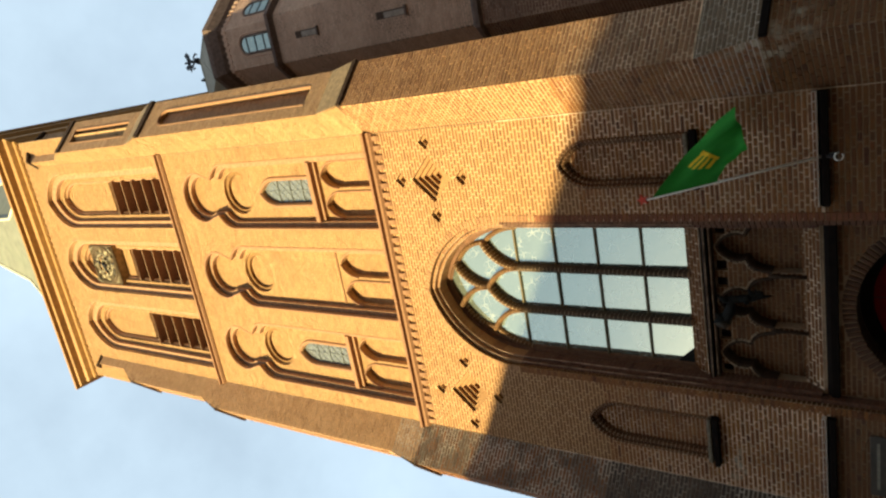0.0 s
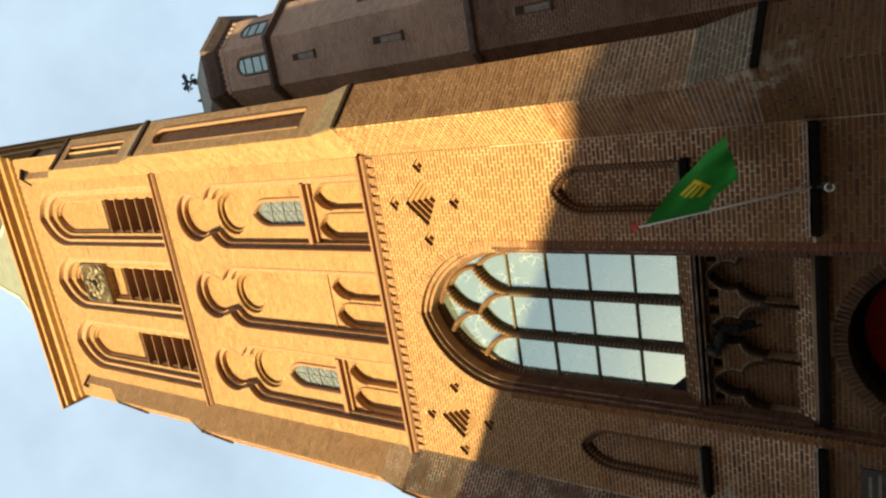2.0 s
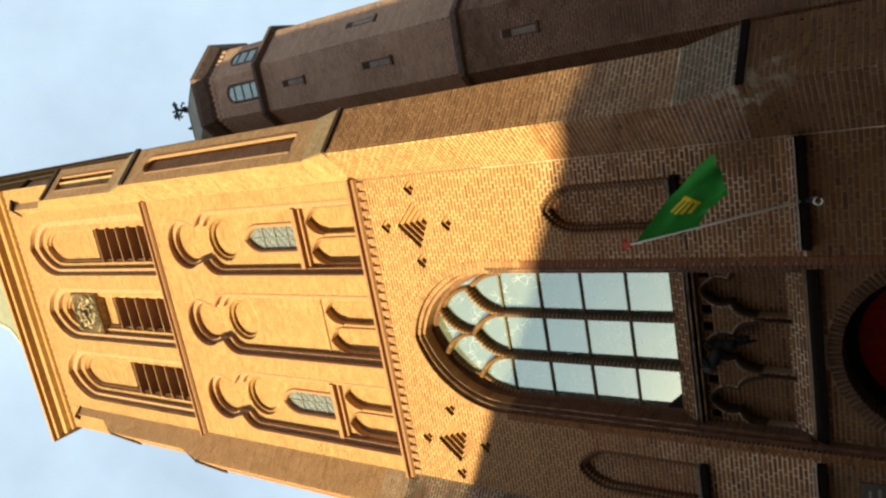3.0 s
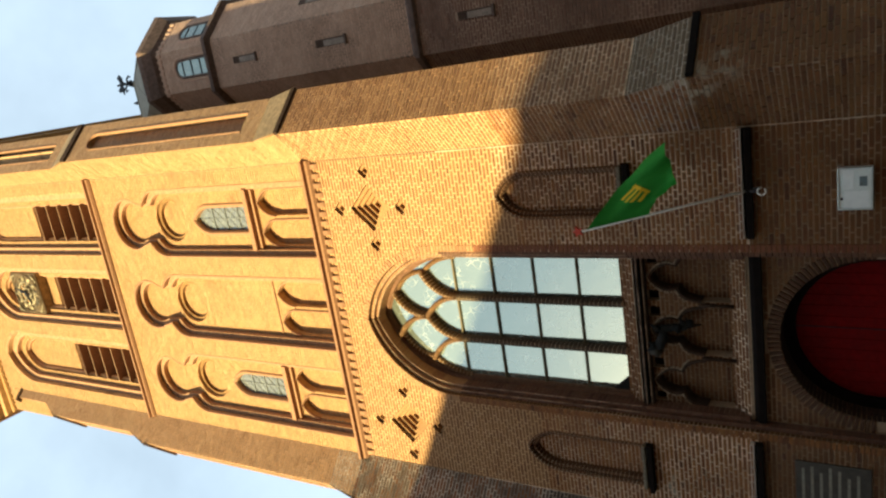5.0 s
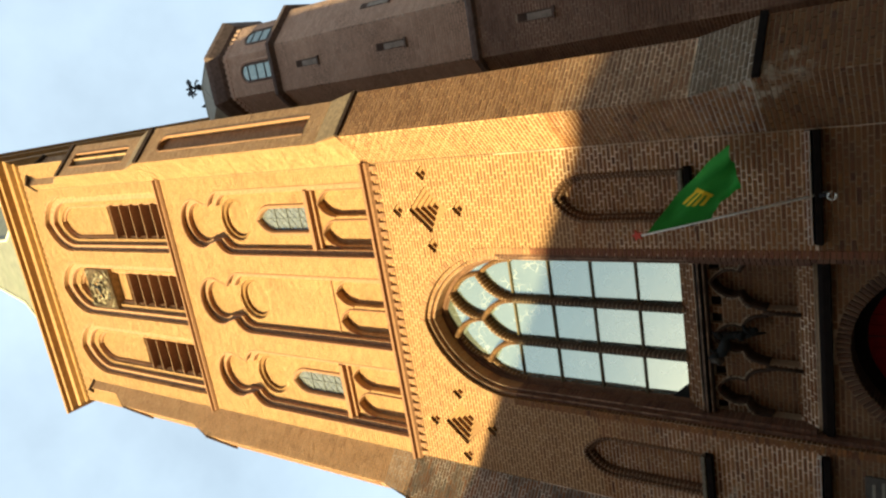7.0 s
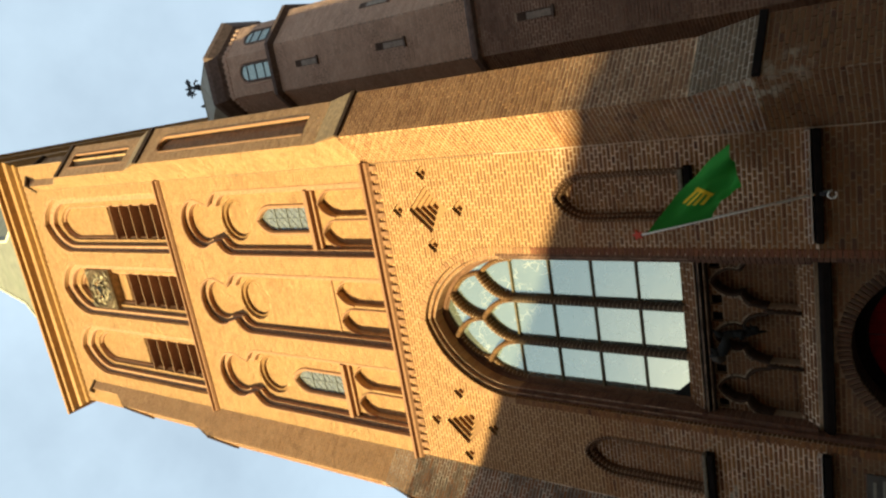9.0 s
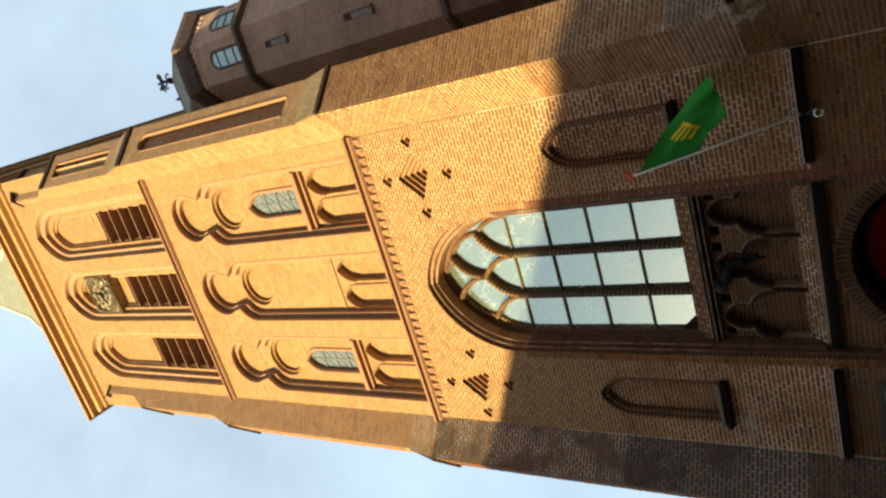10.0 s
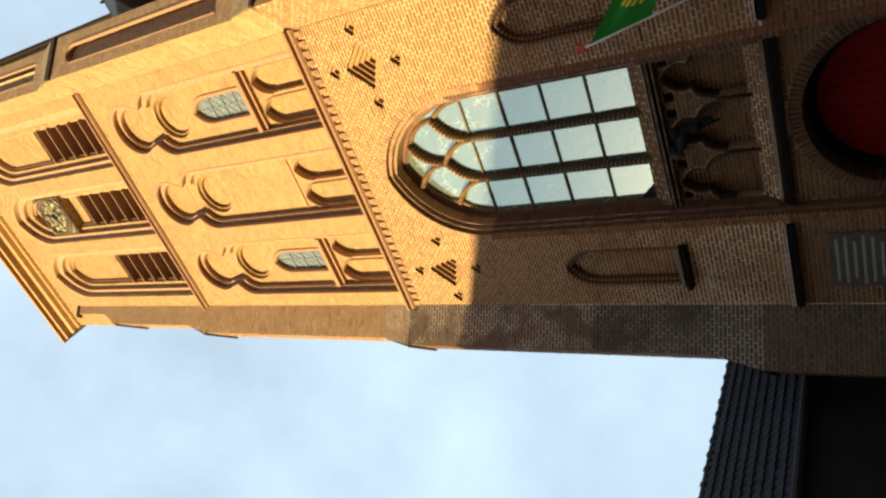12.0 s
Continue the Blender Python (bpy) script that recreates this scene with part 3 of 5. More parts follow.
def ring_of_bricks(path, deep, face_y, back_y, parent, mat, name="brick", width=0.055, gap=JOINT):
    """Bricks on edge that follow an arch: path is its inner line, deep their length outwards."""
    along = [0.0]
    for (xa, za), (xb, zb) in zip(path, path[1:]):
        along.append(along[-1] + math.hypot(xb - xa, zb - za))
    count = max(1, round(along[-1] / (width + JOINT)))
    step = along[-1] / count

    def spot(s):
        k = max(0, min(len(path) - 2, next((i for i in range(len(along) - 1) if along[i + 1] >= s), len(path) - 2)))
        f = (s - along[k]) / max(1e-6, along[k + 1] - along[k])
        (xa, za), (xb, zb) = path[k], path[k + 1]
        d = Vector((xb - xa, zb - za)).normalized()
        return Vector((xa + (xb - xa) * f, za + (zb - za) * f)), d

    key = ("ring", gap, round(step, 3), deep, round(back_y - face_y, 3), mat.name)
    if key not in BRICK_MESHES:
        bm = box((-step / 2 + gap / 2, 0, 0), (step / 2 - gap / 2, back_y - face_y, deep), 0.004)
        mesh = bpy.data.meshes.new(name)
        bm.to_mesh(mesh)
        bm.free()
        mesh.materials.append(mat)
        BRICK_MESHES[key] = mesh
    for k in range(count):
        p, d = spot((k + 0.5) * step)
        out = Vector((d.y, -d.x))
        m = Matrix(((d.x, 0, out.x, p.x), (0, 1, 0, face_y), (d.y, 0, out.y, p.y), (0, 0, 0, 1)))
        ob = new(name, BRICK_MESHES[key])
        seat(ob, parent, m)


FRONT = Matrix.Identity(4)


def deep(y):
    return Matrix.Translation((0, y, 0))


# ---------------------------------------------------------------- the tower: levels
HALF, EDGE = 2.825, 3.52          # where the corner buttresses meet the front; the tower's true corner
TOP = 22.45
BAYS = (-1.80, 0.0, 1.80)
D1, D2, D3, D4 = 0.12, 0.24, 0.38, 0.62   # depths of the wall's recessed orders

tower = thing("church_tower", "tall ochre brick gothic church tower with corner buttresses and belfry", "church tower")

# outlines of the recessed orders
GLASS_Y = 0.448                  # depth of the window glass
WC = -0.035                      # axis of the tall window panel
panel_1 = pointed(WC, 1.27, -0.1, 7.50, 9.10)
GC = -0.048                      # axis of its glass
panel_2 = pointed(-0.045, 1.205, -0.1, 7.49, 9.045)
panel_3 = pointed(-0.048, 1.145, 2.96, 7.48, 8.995)
light = pointed(GC, 1.085, 4.58, 7.468, 8.945)
arcade_hole = rect(WC - 1.20, 3.12, WC + 1.20, 4.32)
niche_1 = pointed(2.08, 0.325, 4.44, 5.79, 6.30)
niche_2 = pointed(2.08, 0.265, 4.44, 5.785, 6.205)
foil_1 = [trefoil(c, 0.0, 9.90) for c in BAYS]
foil_2 = [trefoil(c, 0.11, 9.90) for c in BAYS]
bell_1 = [pointed(c + 0.03, 0.72, 16.12, 20.75, 21.80) for c in BAYS]
bell_2 = [pointed(c + 0.03, 0.58, 16.12, 20.72, 21.58) for c in BAYS]
bell_3 = [pointed(c + 0.03, 0.45, 16.12, 20.70, 21.36) for c in BAYS]
rounds = [circle(c + 0.02, 13.93, 0.46) for c in BAYS]
rounds_2 = [circle(c + 0.02, 13.93, 0.38) for c in BAYS]
small_lights = [pointed(c + 0.0, 0.25, 11.72, 12.75, 13.18) for c in (BAYS[0], BAYS[2])]
twins = []
for c in BAYS:
    twins += [pointed(c - 0.295, 0.25, 9.90, 10.98, 11.37), pointed(c + 0.295, 0.25, 9.90, 10.98, 11.37)]
louvres = [rect(c + 0.03 - 0.43, 16.42, c + 0.03 + 0.43, 19.16) for c in BAYS]
gems = [(s * 1.98, 8.62) for s in (-1, 1)]
gem_holes = [diamond(x, z, 0.40) for x, z in gems]
gem_cores = list(gem_holes)
for x, z in gems:
    gem_holes += [diamond(x + a, z + b, 0.132) for a, b in ((0.62, 0), (-0.62, 0), (0, 0.62), (0, -0.62))]
door_hole = round_head(0, 1.08, -0.1, 1.50)

# the wall, order behind order
SPLIT = 9.74                     # the storeys part behind the frieze course
lower, upper = rect(-EDGE, -0.4, EDGE, SPLIT), rect(-EDGE, SPLIT, EDGE, TOP)
PLINTH = 2.86                    # top of the plinth, behind the projecting dark course
inner = pointed(WC, 1.27, PLINTH, 7.50, 9.10)
wall_line = [(EDGE, PLINTH), (EDGE, SPLIT), (-EDGE, SPLIT), (-EDGE, PLINTH)] + (inner[1:] + [inner[0]])[::-1]
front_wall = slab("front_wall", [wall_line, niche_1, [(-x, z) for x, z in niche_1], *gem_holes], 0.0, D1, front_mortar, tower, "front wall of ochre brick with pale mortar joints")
plinth_walls = [slab("plinth_wall", [rect(x0, -0.4, x1, PLINTH)], 0.0, D1, plinth_mortar, tower, "dark brown brick plinth wall") for x0, x1 in ((-EDGE, WC - 1.27), (WC + 1.27, EDGE))]
upper_wall = slab("upper_front_wall", [upper, *foil_1, *bell_1], 0.0, D1, upper_mortar, tower, "smooth ochre brick wall of the upper storeys")
second_wall = slab("recessed_wall", [lower, panel_2, niche_2, [(-x, z) for x, z in niche_2], *gem_cores], D1 + 0.004, D2, reveal_plain, tower)
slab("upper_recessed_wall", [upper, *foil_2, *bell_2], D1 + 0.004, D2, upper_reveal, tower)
third_wall = slab("inner_wall", [lower, panel_3, door_hole, *gem_cores], D2 + 0.004, D3, plinth_mortar, tower)
upper_third = slab("upper_inner_wall", [upper, *rounds, *small_lights, *twins, *bell_3], D2 + 0.004, D3, upper_mortar, tower)
fourth_wall = slab("back_wall", [lower, light, arcade_hole, door_hole], D3 + 0.004, D4, reveal_plain, tower)
upper_fourth = slab("upper_back_wall", [upper, *small_lights, *louvres], D3 + 0.004, D4, upper_mortar, tower)
for s in (-1, 1):
    bm = box((s * EDGE - 0.25, D4 + 0.004, 0), (s * EDGE + 0.0 if s > 0 else s * EDGE + 0.25, 7.0, TOP)) if s > 0 else box((s * EDGE, D4 + 0.004, 0), (s * EDGE + 0.25, 7.0, TOP))
    part("side_wall", bm, plain_brick, tower)
part("rear_wall", box((-EDGE, 7.004, 0), (EDGE, 7.3, TOP)), plain_brick, tower)
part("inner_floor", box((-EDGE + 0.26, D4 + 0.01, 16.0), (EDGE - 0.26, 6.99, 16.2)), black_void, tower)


def near_front(x, z):
    return (1.50 < x < 2.86 and 2.96 < z < 4.28) or (-2.86 < x < -1.62 and 3.3 < z < 3.95)


# bricks of the front plane: lower, middle and upper storey
CHANGE = COURSE * 98             # an evener brick above this height, which is set near the edge of shade
west_niche = [(-x, z) for x, z in niche_1]
CHANGE_WEST = COURSE * 117
brick_field("front_bricks", [rect(-HALF, PLINTH, HALF, CHANGE), panel_1, niche_1, west_niche], FRONT, front_wall, proud=0.0055, seed=3, singly=near_front, joint=0.0175)
# the west plinth takes the arcade's shade-dark tone
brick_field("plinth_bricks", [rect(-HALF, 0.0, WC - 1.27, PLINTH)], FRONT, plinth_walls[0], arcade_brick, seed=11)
brick_field("plinth_bricks", [rect(WC + 1.27, 0.0, HALF, PLINTH)], FRONT, plinth_walls[1], plinth_brick, seed=12)
brick_field("west_front_bricks", [rect(-HALF, CHANGE, WC - 1.27, CHANGE_WEST), west_niche], FRONT, front_wall, mid_brick, proud=0.004, seed=9, joint=0.021)
brick_field("even_front_bricks", [rect(WC + 1.27, CHANGE, HALF, CHANGE_WEST), niche_1], FRONT, front_wall, mid_brick, proud=0.004, seed=10, joint=0.021)
brick_field("even_front_bricks", [rect(-HALF, CHANGE_WEST, HALF, 9.70), panel_1, *gem_holes], FRONT, front_wall, mid_brick, proud=0.004, seed=8, joint=0.022)
brick_field("middle_bricks", [rect(-HALF, 9.92, HALF, 15.95), *foil_1], FRONT, upper_wall, upper_brick, seed=4)
brick_field("upper_bricks", [rect(-HALF, 16.12, HALF, TOP), *bell_1], FRONT, upper_wall, upper_brick, seed=5)
brick_field("corner_bricks", [rect(-EDGE, 19.9, -HALF - 0.01, TOP)], FRONT, upper_wall, upper_brick, seed=6)
brick_field("corner_bricks", [rect(HALF + 0.01, 19.9, EDGE, TOP)], FRONT, upper_wall, upper_brick, seed=7)
# bricks on the niche grounds
for c, hole in zip(BAYS, range(3)):
    ground_loops = [foil_2[hole], rounds[hole], twins[2 * hole], twins[2 * hole + 1]]
    if hole != 1:
        ground_loops.append(pointed(c, 0.31, 11.60, 12.77, 13.27))
    brick_field("niche_bricks", ground_loops, deep(D2 + 0.004), upper_third, upper_brick, seed=20 + hole)
    brick_field("round_bricks", [rounds_2[hole]], deep(D3 + 0.004), upper_fourth, upper_brick, seed=30 + hole)
    for k in (0, 1):
        brick_field("arch_bricks", [twins[2 * hole + k]], deep(D3 + 0.004), upper_fourth, upper_brick, seed=40 + 2 * hole + k)
    brick_field("belfry_bricks", [bell_3[hole], louvres[hole]], deep(D3 + 0.004), upper_fourth, upper_brick, seed=50 + hole)
for hole in range(3):
    brick_field("reveal_bricks", [bell_2[hole], bell_3[hole]], deep(D2 + 0.004), upper_third, upper_brick, seed=55 + hole)
NICHE_Y = 0.165                  # depth of the ground of the blind niches
for s in (-1, 1):
    hollow = [(s * abs(x), z) for x, z in niche_2]
    ground = slab("niche_ground", [hollow], NICHE_Y, D2, mortar, second_wall)
    brick_field("blind_niche_bricks", [hollow], deep(NICHE_Y), ground, seed=60 + s)

# ---------------------------------------------------------------- string courses
def course_band(name, z, depth_out, high, x0, x1, label=""):
    """A moulded course: a sloped top over two stepped fillets."""
    bm = bmesh.new()
    prof = [(0.0, z + high), (-depth_out, z + high * 0.72), (-depth_out, z + high * 0.48), (-depth_out * 0.55, z + high * 0.44), (-depth_out * 0.55, z + high * 0.18), (-depth_out * 0.2, z), (0.0, z)]
    prism_into(bm, prof, lambda p: (x0, p[0] - 0.002, p[1]), lambda p: (x1, p[0] - 0.002, p[1]))
    return part(name, bm, moulded, tower, label)


course_band("frieze_course", 9.68, 0.15, 0.22, -HALF - 0.02, HALF + 0.02, "moulded brick course over a toothed frieze")
course_band("belt_course", 15.94, 0.13, 0.17, -HALF - 0.02, HALF + 0.02, "thin moulded brick belt course")
tooth_mesh = None
for k in range(34):
    x = -HALF + 0.09 + k * (2 * HALF - 0.18) / 33
    if tooth_mesh is None:
        bm = bmesh.new()
        prism_into(bm, [(0, 9.68), (-0.052, 9.68), (-0.050, 9.65), (-0.040, 9.60), (-0.02, 9.56), (0, 9.54)], lambda p: (-0.042, p[0], p[1]), lambda p: (0.042, p[0], p[1]))
        first = part("frieze_tooth", bm, moulded, front_wall)
        tooth_mesh = first.data
        first.location.x = x
    else:
        ob = new("frieze_tooth", tooth_mesh)
        ob.parent = front_wall
        ob.location.x = x


def stone_ledge(name, x0, x1, z0, z1, out, y=0.0, mat=None, label="", parent=None):
    """A sill with a sloped top, sunk a little into the wall behind it."""
    bm = bmesh.new()
    prism_into(bm, [(0.06, z1), (0.0, z1), (-out, z0 + (z1 - z0) * 0.55), (-out, z0), (0.06, z0)], lambda p: (x0, y + p[0], p[1]), lambda p: (x1, y + p[0], p[1]))
    return part(name, bm, mat or sill_stone, parent or tower, label)


for s in (-1, 1):
    sill = stone_ledge("niche_sill", s * 2.08 - 0.385, s * 2.08 + 0.385, 4.285, 4.40, 0.13, mat=slate, label="weathered stone niche sill, its underside shade in the dark tone")
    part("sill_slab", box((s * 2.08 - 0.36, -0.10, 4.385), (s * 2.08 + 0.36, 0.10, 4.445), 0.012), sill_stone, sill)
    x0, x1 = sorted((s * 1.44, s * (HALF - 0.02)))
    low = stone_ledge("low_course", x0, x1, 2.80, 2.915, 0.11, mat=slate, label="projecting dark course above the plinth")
    edge = part("course_edge", box((x0, -0.10, 2.905), (x1, -0.01, 2.957)), white_mortar, low)
    bm = bmesh.new()
    count = round((x1 - x0) / 0.118)
    for k in range(count):
        xa = x0 + (x1 - x0) * k / count
        box_into(bm, (xa + 0.006, -0.107, 2.922), (xa + (x1 - x0) / count - 0.010, -0.095, 2.946))
    tagged(part("edge_bricks", bm, brick_wall, edge), kind="stuff")
stone_ledge("panel_course", WC - 1.20, WC + 1.20, 2.77, 2.92, 0.10, D2, slate)

# ---------------------------------------------------------------- stepped diamonds
def stepped_diamond(cx, cz, r, steps, name):
    bm = bmesh.new()
    for k in range(steps):
        ro, ri = r * (1 - k / steps), r * (1 - (k + 1) / steps) if k < steps - 1 else 0.0
        rise = 0.064 if steps > 3 else 0.058
        y = rise * (k + 1)
        outer = [bm.verts.new((x, y, z)) for x, z in diamond(cx, cz, ro)]
        lip = [bm.verts.new((x, y - rise, z)) for x, z in diamond(cx, cz, ro)]
        for i in range(4):
            bm.faces.new((outer[i], outer[(i + 1) % 4], lip[(i + 1) % 4], lip[i]))
        if ri > 0:
            inner = [bm.verts.new((x, y, z)) for x, z in diamond(cx, cz, ri)]
            for i in range(4):
                bm.faces.new((outer[i], inner[i], inner[(i + 1) % 4], outer[(i + 1) % 4]))
        else:
            bm.faces.new(outer)
    return part(name, bm, diamond_brick, tower, "stepped brick diamond sunk into the wall" if steps > 3 else "")


for x, z in gems:
    stepped_diamond(x, z, 0.40, 5, "brick_diamond")
    for a, b in ((0.62, 0), (-0.62, 0), (0, 0.62), (0, -0.62)):
        stepped_diamond(x + a, z + b, 0.132, 2, "small_diamond")

# ---------------------------------------------------------------- mouldings that follow a line
def bar(path, wide, y0, y1, name, mat, parent, label="", matrix=None):
    """A bar of even width that follows a line in x and z, with its edges bevelled to the front."""
    bm = bmesh.new()
    rows = []
    for k, (x, z) in enumerate(path):
        (xa, za), (xb, zb) = path[max(0, k - 1)], path[min(len(path) - 1, k + 1)]
        d = Vector((xb - xa, zb - za)).normalized()
        o = Vector((-d.y, d.x)) * wide / 2
        e = o * 0.45
        rows.append([bm.verts.new(v) for v in ((x - o.x, y1, z - o.y), (x - o.x, y0 + wide * 0.35, z - o.y), (x - e.x, y0, z - e.y), (x + e.x, y0, z + e.y), (x + o.x, y0 + wide * 0.35, z + o.y), (x + o.x, y1, z + o.y))])
    for one, two in zip(rows, rows[1:]):
        for k in range(6):
            bm.faces.new((one[k], one[(k + 1) % 6], two[(k + 1) % 6], two[k]))
    bm.faces.new(rows[0])
    bm.faces.new(rows[-1][::-1])
    return part(name, bm, mat, parent, label, matrix)


def jointed_bar(path, wide, y0, y1, name, parent, label="", piece=0.07, mat=None):
    """A moulded bar laid up of short bricks over a mortar core."""
    core = bar(path, wide * 0.86, y0 + 0.008, y1, name, mortar, parent, label)
    along = [0.0]
    for (xa, za), (xb, zb) in zip(path, path[1:]):
        along.append(along[-1] + math.hypot(xb - xa, zb - za))
    count = max(1, round(along[-1] / piece))

    def place(t):
        t = min(max(t, 0.0), along[-1])
        k = next(i for i in range(len(along) - 1) if along[i + 1] >= t - 1e-9)
        f = (t - along[k]) / (along[k + 1] - along[k])
        return path[k][0] + (path[k + 1][0] - path[k][0]) * f, path[k][1] + (path[k + 1][1] - path[k][1]) * f

    bm = bmesh.new()
    for k in range(count):
        t0, t1 = along[-1] * k / count + 0.0045, along[-1] * (k + 1) / count - 0.0045
        ends = []
        for t in (t0, t1):
            (xa, za), (xb, zb) = place(t - 0.02), place(t + 0.02)
            x, z = place(t)
            d = Vector((xb - xa, zb - za)).normalized()
            o = Vector((-d.y, d.x)) * wide / 2
            e = o * 0.35
            ends.append([bm.verts.new(v) for v in ((x - o.x, y1, z - o.y), (x - o.x, y0 + wide * 0.35, z - o.y), (x - e.x, y0, z - e.y), (x + e.x, y0, z + e.y), (x + o.x, y0 + wide * 0.35, z + o.y), (x + o.x, y1, z + o.y))])
        one, two = ends
        for i in range(6):
            bm.faces.new((one[i], one[(i + 1) % 6], two[(i + 1) % 6], two[i]))
        bm.faces.new(one)
        bm.faces.new(two[::-1])
    tagged(part("moulded_bricks", bm, mat or moulded_pieces, core), kind="stuff")
    return core


# ---------------------------------------------------------------- brick returns inside the openings of the front
def lining(path, y0, y1, parent, name="return_bricks", mat=None):
    """Brick returns that line an opening, course by course, four millimetres proud."""
    bm = bmesh.new()
    middle = sum(x for x, z in path) / len(path)
    along = 0.0
    for (xa, za), (xb, zb) in zip(path, path[1:]):
        run = math.hypot(xb - xa, zb - za)
        count = max(1, round(run / COURSE))
        for k in range(count):
            f0, f1 = (k + 0.09) / count, (k + 0.91) / count
            p, q = Vector((xa + (xb - xa) * f0, za + (zb - za) * f0)), Vector((xa + (xb - xa) * f1, za + (zb - za) * f1))
            d = (q - p).normalized()
            o = Vector((-d.y, d.x))
            if (middle - p.x) * o.x + (path[0][1] + 1 - p.y) * o.y * 0.2 < 0:
                o = -o
            v = [bm.verts.new((w.x + o.x * e, y, w.y + o.y * e)) for y in (y0, y1) for w, e in ((p, 0.0), (q, 0.0), (q, 0.006), (p, 0.006))]
            for face in ((0, 1, 2, 3), (7, 6, 5, 4), (2, 6, 7, 3), (1, 5, 6, 2), (0, 3, 7, 4)):
                bm.faces.new([v[i] for i in face])
    return tagged(part(name, bm, mat or moulded_pieces, parent), kind="stuff")


lining(panel_1[1:] + [(WC - 1.27, -0.1)], 0.004, D1, front_wall)
for s in (-1, 1):
    loop = [(s * x, z) for x, z in niche_1]
    lining(loop[1:] + [loop[0]], 0.004, D1, front_wall, mat=reveal_pieces)

# ---------------------------------------------------------------- arches of bricks on edge
def arch_line(hw, spring, apex, cx=0.0):
    return [p for p in pointed(cx, hw, spring, spring, apex)[2:]]


ring_of_bricks(arch_line(1.27, 7.50, 9.10, WC), 0.105, -0.011, 0.03, front_wall, ring_brick)
lining(light[1:] + [light[0]], D3 + 0.008, GLASS_Y + 0.02, fourth_wall, mat=reveal_pieces)
for hw, cx, spring, apex, foot, out, y0, y1, wall in ((1.199, -0.045, 7.49, 9.038, 0.0, 0.075, D1 - 0.045, D2 + 0.002, second_wall), (1.139, -0.048, 7.48, 8.988, 2.97, 0.055, D2 - 0.09, D3 + 0.002, third_wall)):
    # ochre copy for the sunlit arch, shade-brown copy for the jambs
    ring_of_bricks(arch_line(hw, spring, apex, cx), out, y0, y1, wall, ring_brick, gap=0.005)
    for side in (-1, 1):
        path = [(cx + side * hw, foot), (cx + side * hw, spring)]
        ring_of_bricks(path if side > 0 else path[::-1], out, y0, y1, wall, reveal_brick, gap=0.005)
    # thin pale bar paints the light caught by the order's edge
    bar(pointed(cx, hw + 0.007, max(foot, 4.46), spring, apex + 0.008)[1:] + [(cx - hw - 0.007, max(foot, 4.46))], 0.013, y0 - 0.005, y0 + 0.02, "worn_arris", pale_arris, wall)
for s in (-1, 1):
    jointed_bar(pointed(s * 2.08, 0.292, 4.45, 5.787, 6.248)[1:] + [(s * 2.08 - 0.292, 4.45)], 0.056, 0.042, D1 + 0.002, "inner_niche_moulding", front_wall, piece=0.066, mat=reveal_pieces)
    jointed_bar(pointed(s * 2.08, 0.335, 4.45, 5.79, 6.314)[1:] + [(s * 2.08 - 0.335, 4.45)], 0.05, -0.020, 0.03, "niche_moulding", front_wall, piece=0.066, mat=reveal_pieces)
    loop = [(s * x, z) for x, z in niche_2]
    lining(loop[1:] + [loop[0]], D1 + 0.006, NICHE_Y, second_wall, mat=reveal_pieces)
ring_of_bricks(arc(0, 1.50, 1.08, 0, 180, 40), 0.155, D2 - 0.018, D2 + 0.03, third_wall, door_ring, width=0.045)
# Dark lining; the shade of the deep door reveal is in its colour.
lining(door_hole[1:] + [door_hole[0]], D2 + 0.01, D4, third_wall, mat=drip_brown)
for k in range(3):
    ring_of_bricks(arch_line(0.72, 20.75, 21.80, BAYS[k] + 0.03), 0.10, -0.009, 0.03, upper_wall, ring_brick)

# bricks on edge beside the tall window panel
for s in (-1, 1):
    jamb_meshes = {}
    z = 0.03
    while z < 7.47:
        # east jamb tone follows the light: red in shade, ochre where sunlit
        jamb_mat = brick_single if s < 0 else red_brick if z < 6.75 else ring_brick
        if jamb_mat not in jamb_meshes:
            ob = part("jamb_brick", box((-0.052, -0.011, -0.0235), (0.052, 0.006, 0.0235), 0.003), jamb_mat, front_wall)
            jamb_meshes[jamb_mat] = ob.data
        else:
            ob = new("jamb_brick", jamb_meshes[jamb_mat])
            ob.parent = front_wall
        ob.location = (WC + s * 1.324, 0, z + 0.03)
        z += COURSE

# ---------------------------------------------------------------- great window
window = part("great_window", box((GC - 1.07, GLASS_Y - 0.02, 4.50), (GC + 1.07, GLASS_Y + 0.10, 4.685)), moulded, tower, "tall three-light pointed window with brick tracery")
bar(pointed(GC, 1.072, 4.584, 7.468, 8.935)[1:] + [(GC - 1.072, 4.584)], 0.04, GLASS_Y - 0.03, GLASS_Y + 0.035, "window_frame", reveal_plain, window)
SPRING, HEAD, CROWN = 7.43, 8.08, 8.70   # levels of the three tiers of arches in the tracery


def sprung(x0, z0, x1, z1, n=8):
    """Half a pointed arch, upright at its foot."""
    dx = abs(x1 - x0)
    r = (dx * dx + (z1 - z0) ** 2) / (2 * dx)
    side = 1 if x1 > x0 else -1
    end = math.asin(min(1.0, (z1 - z0) / r))
    return [(GC + x0 + side * (r - r * math.cos(end * k / n)), z0 + r * math.sin(end * k / n)) for k in range(n + 1)]


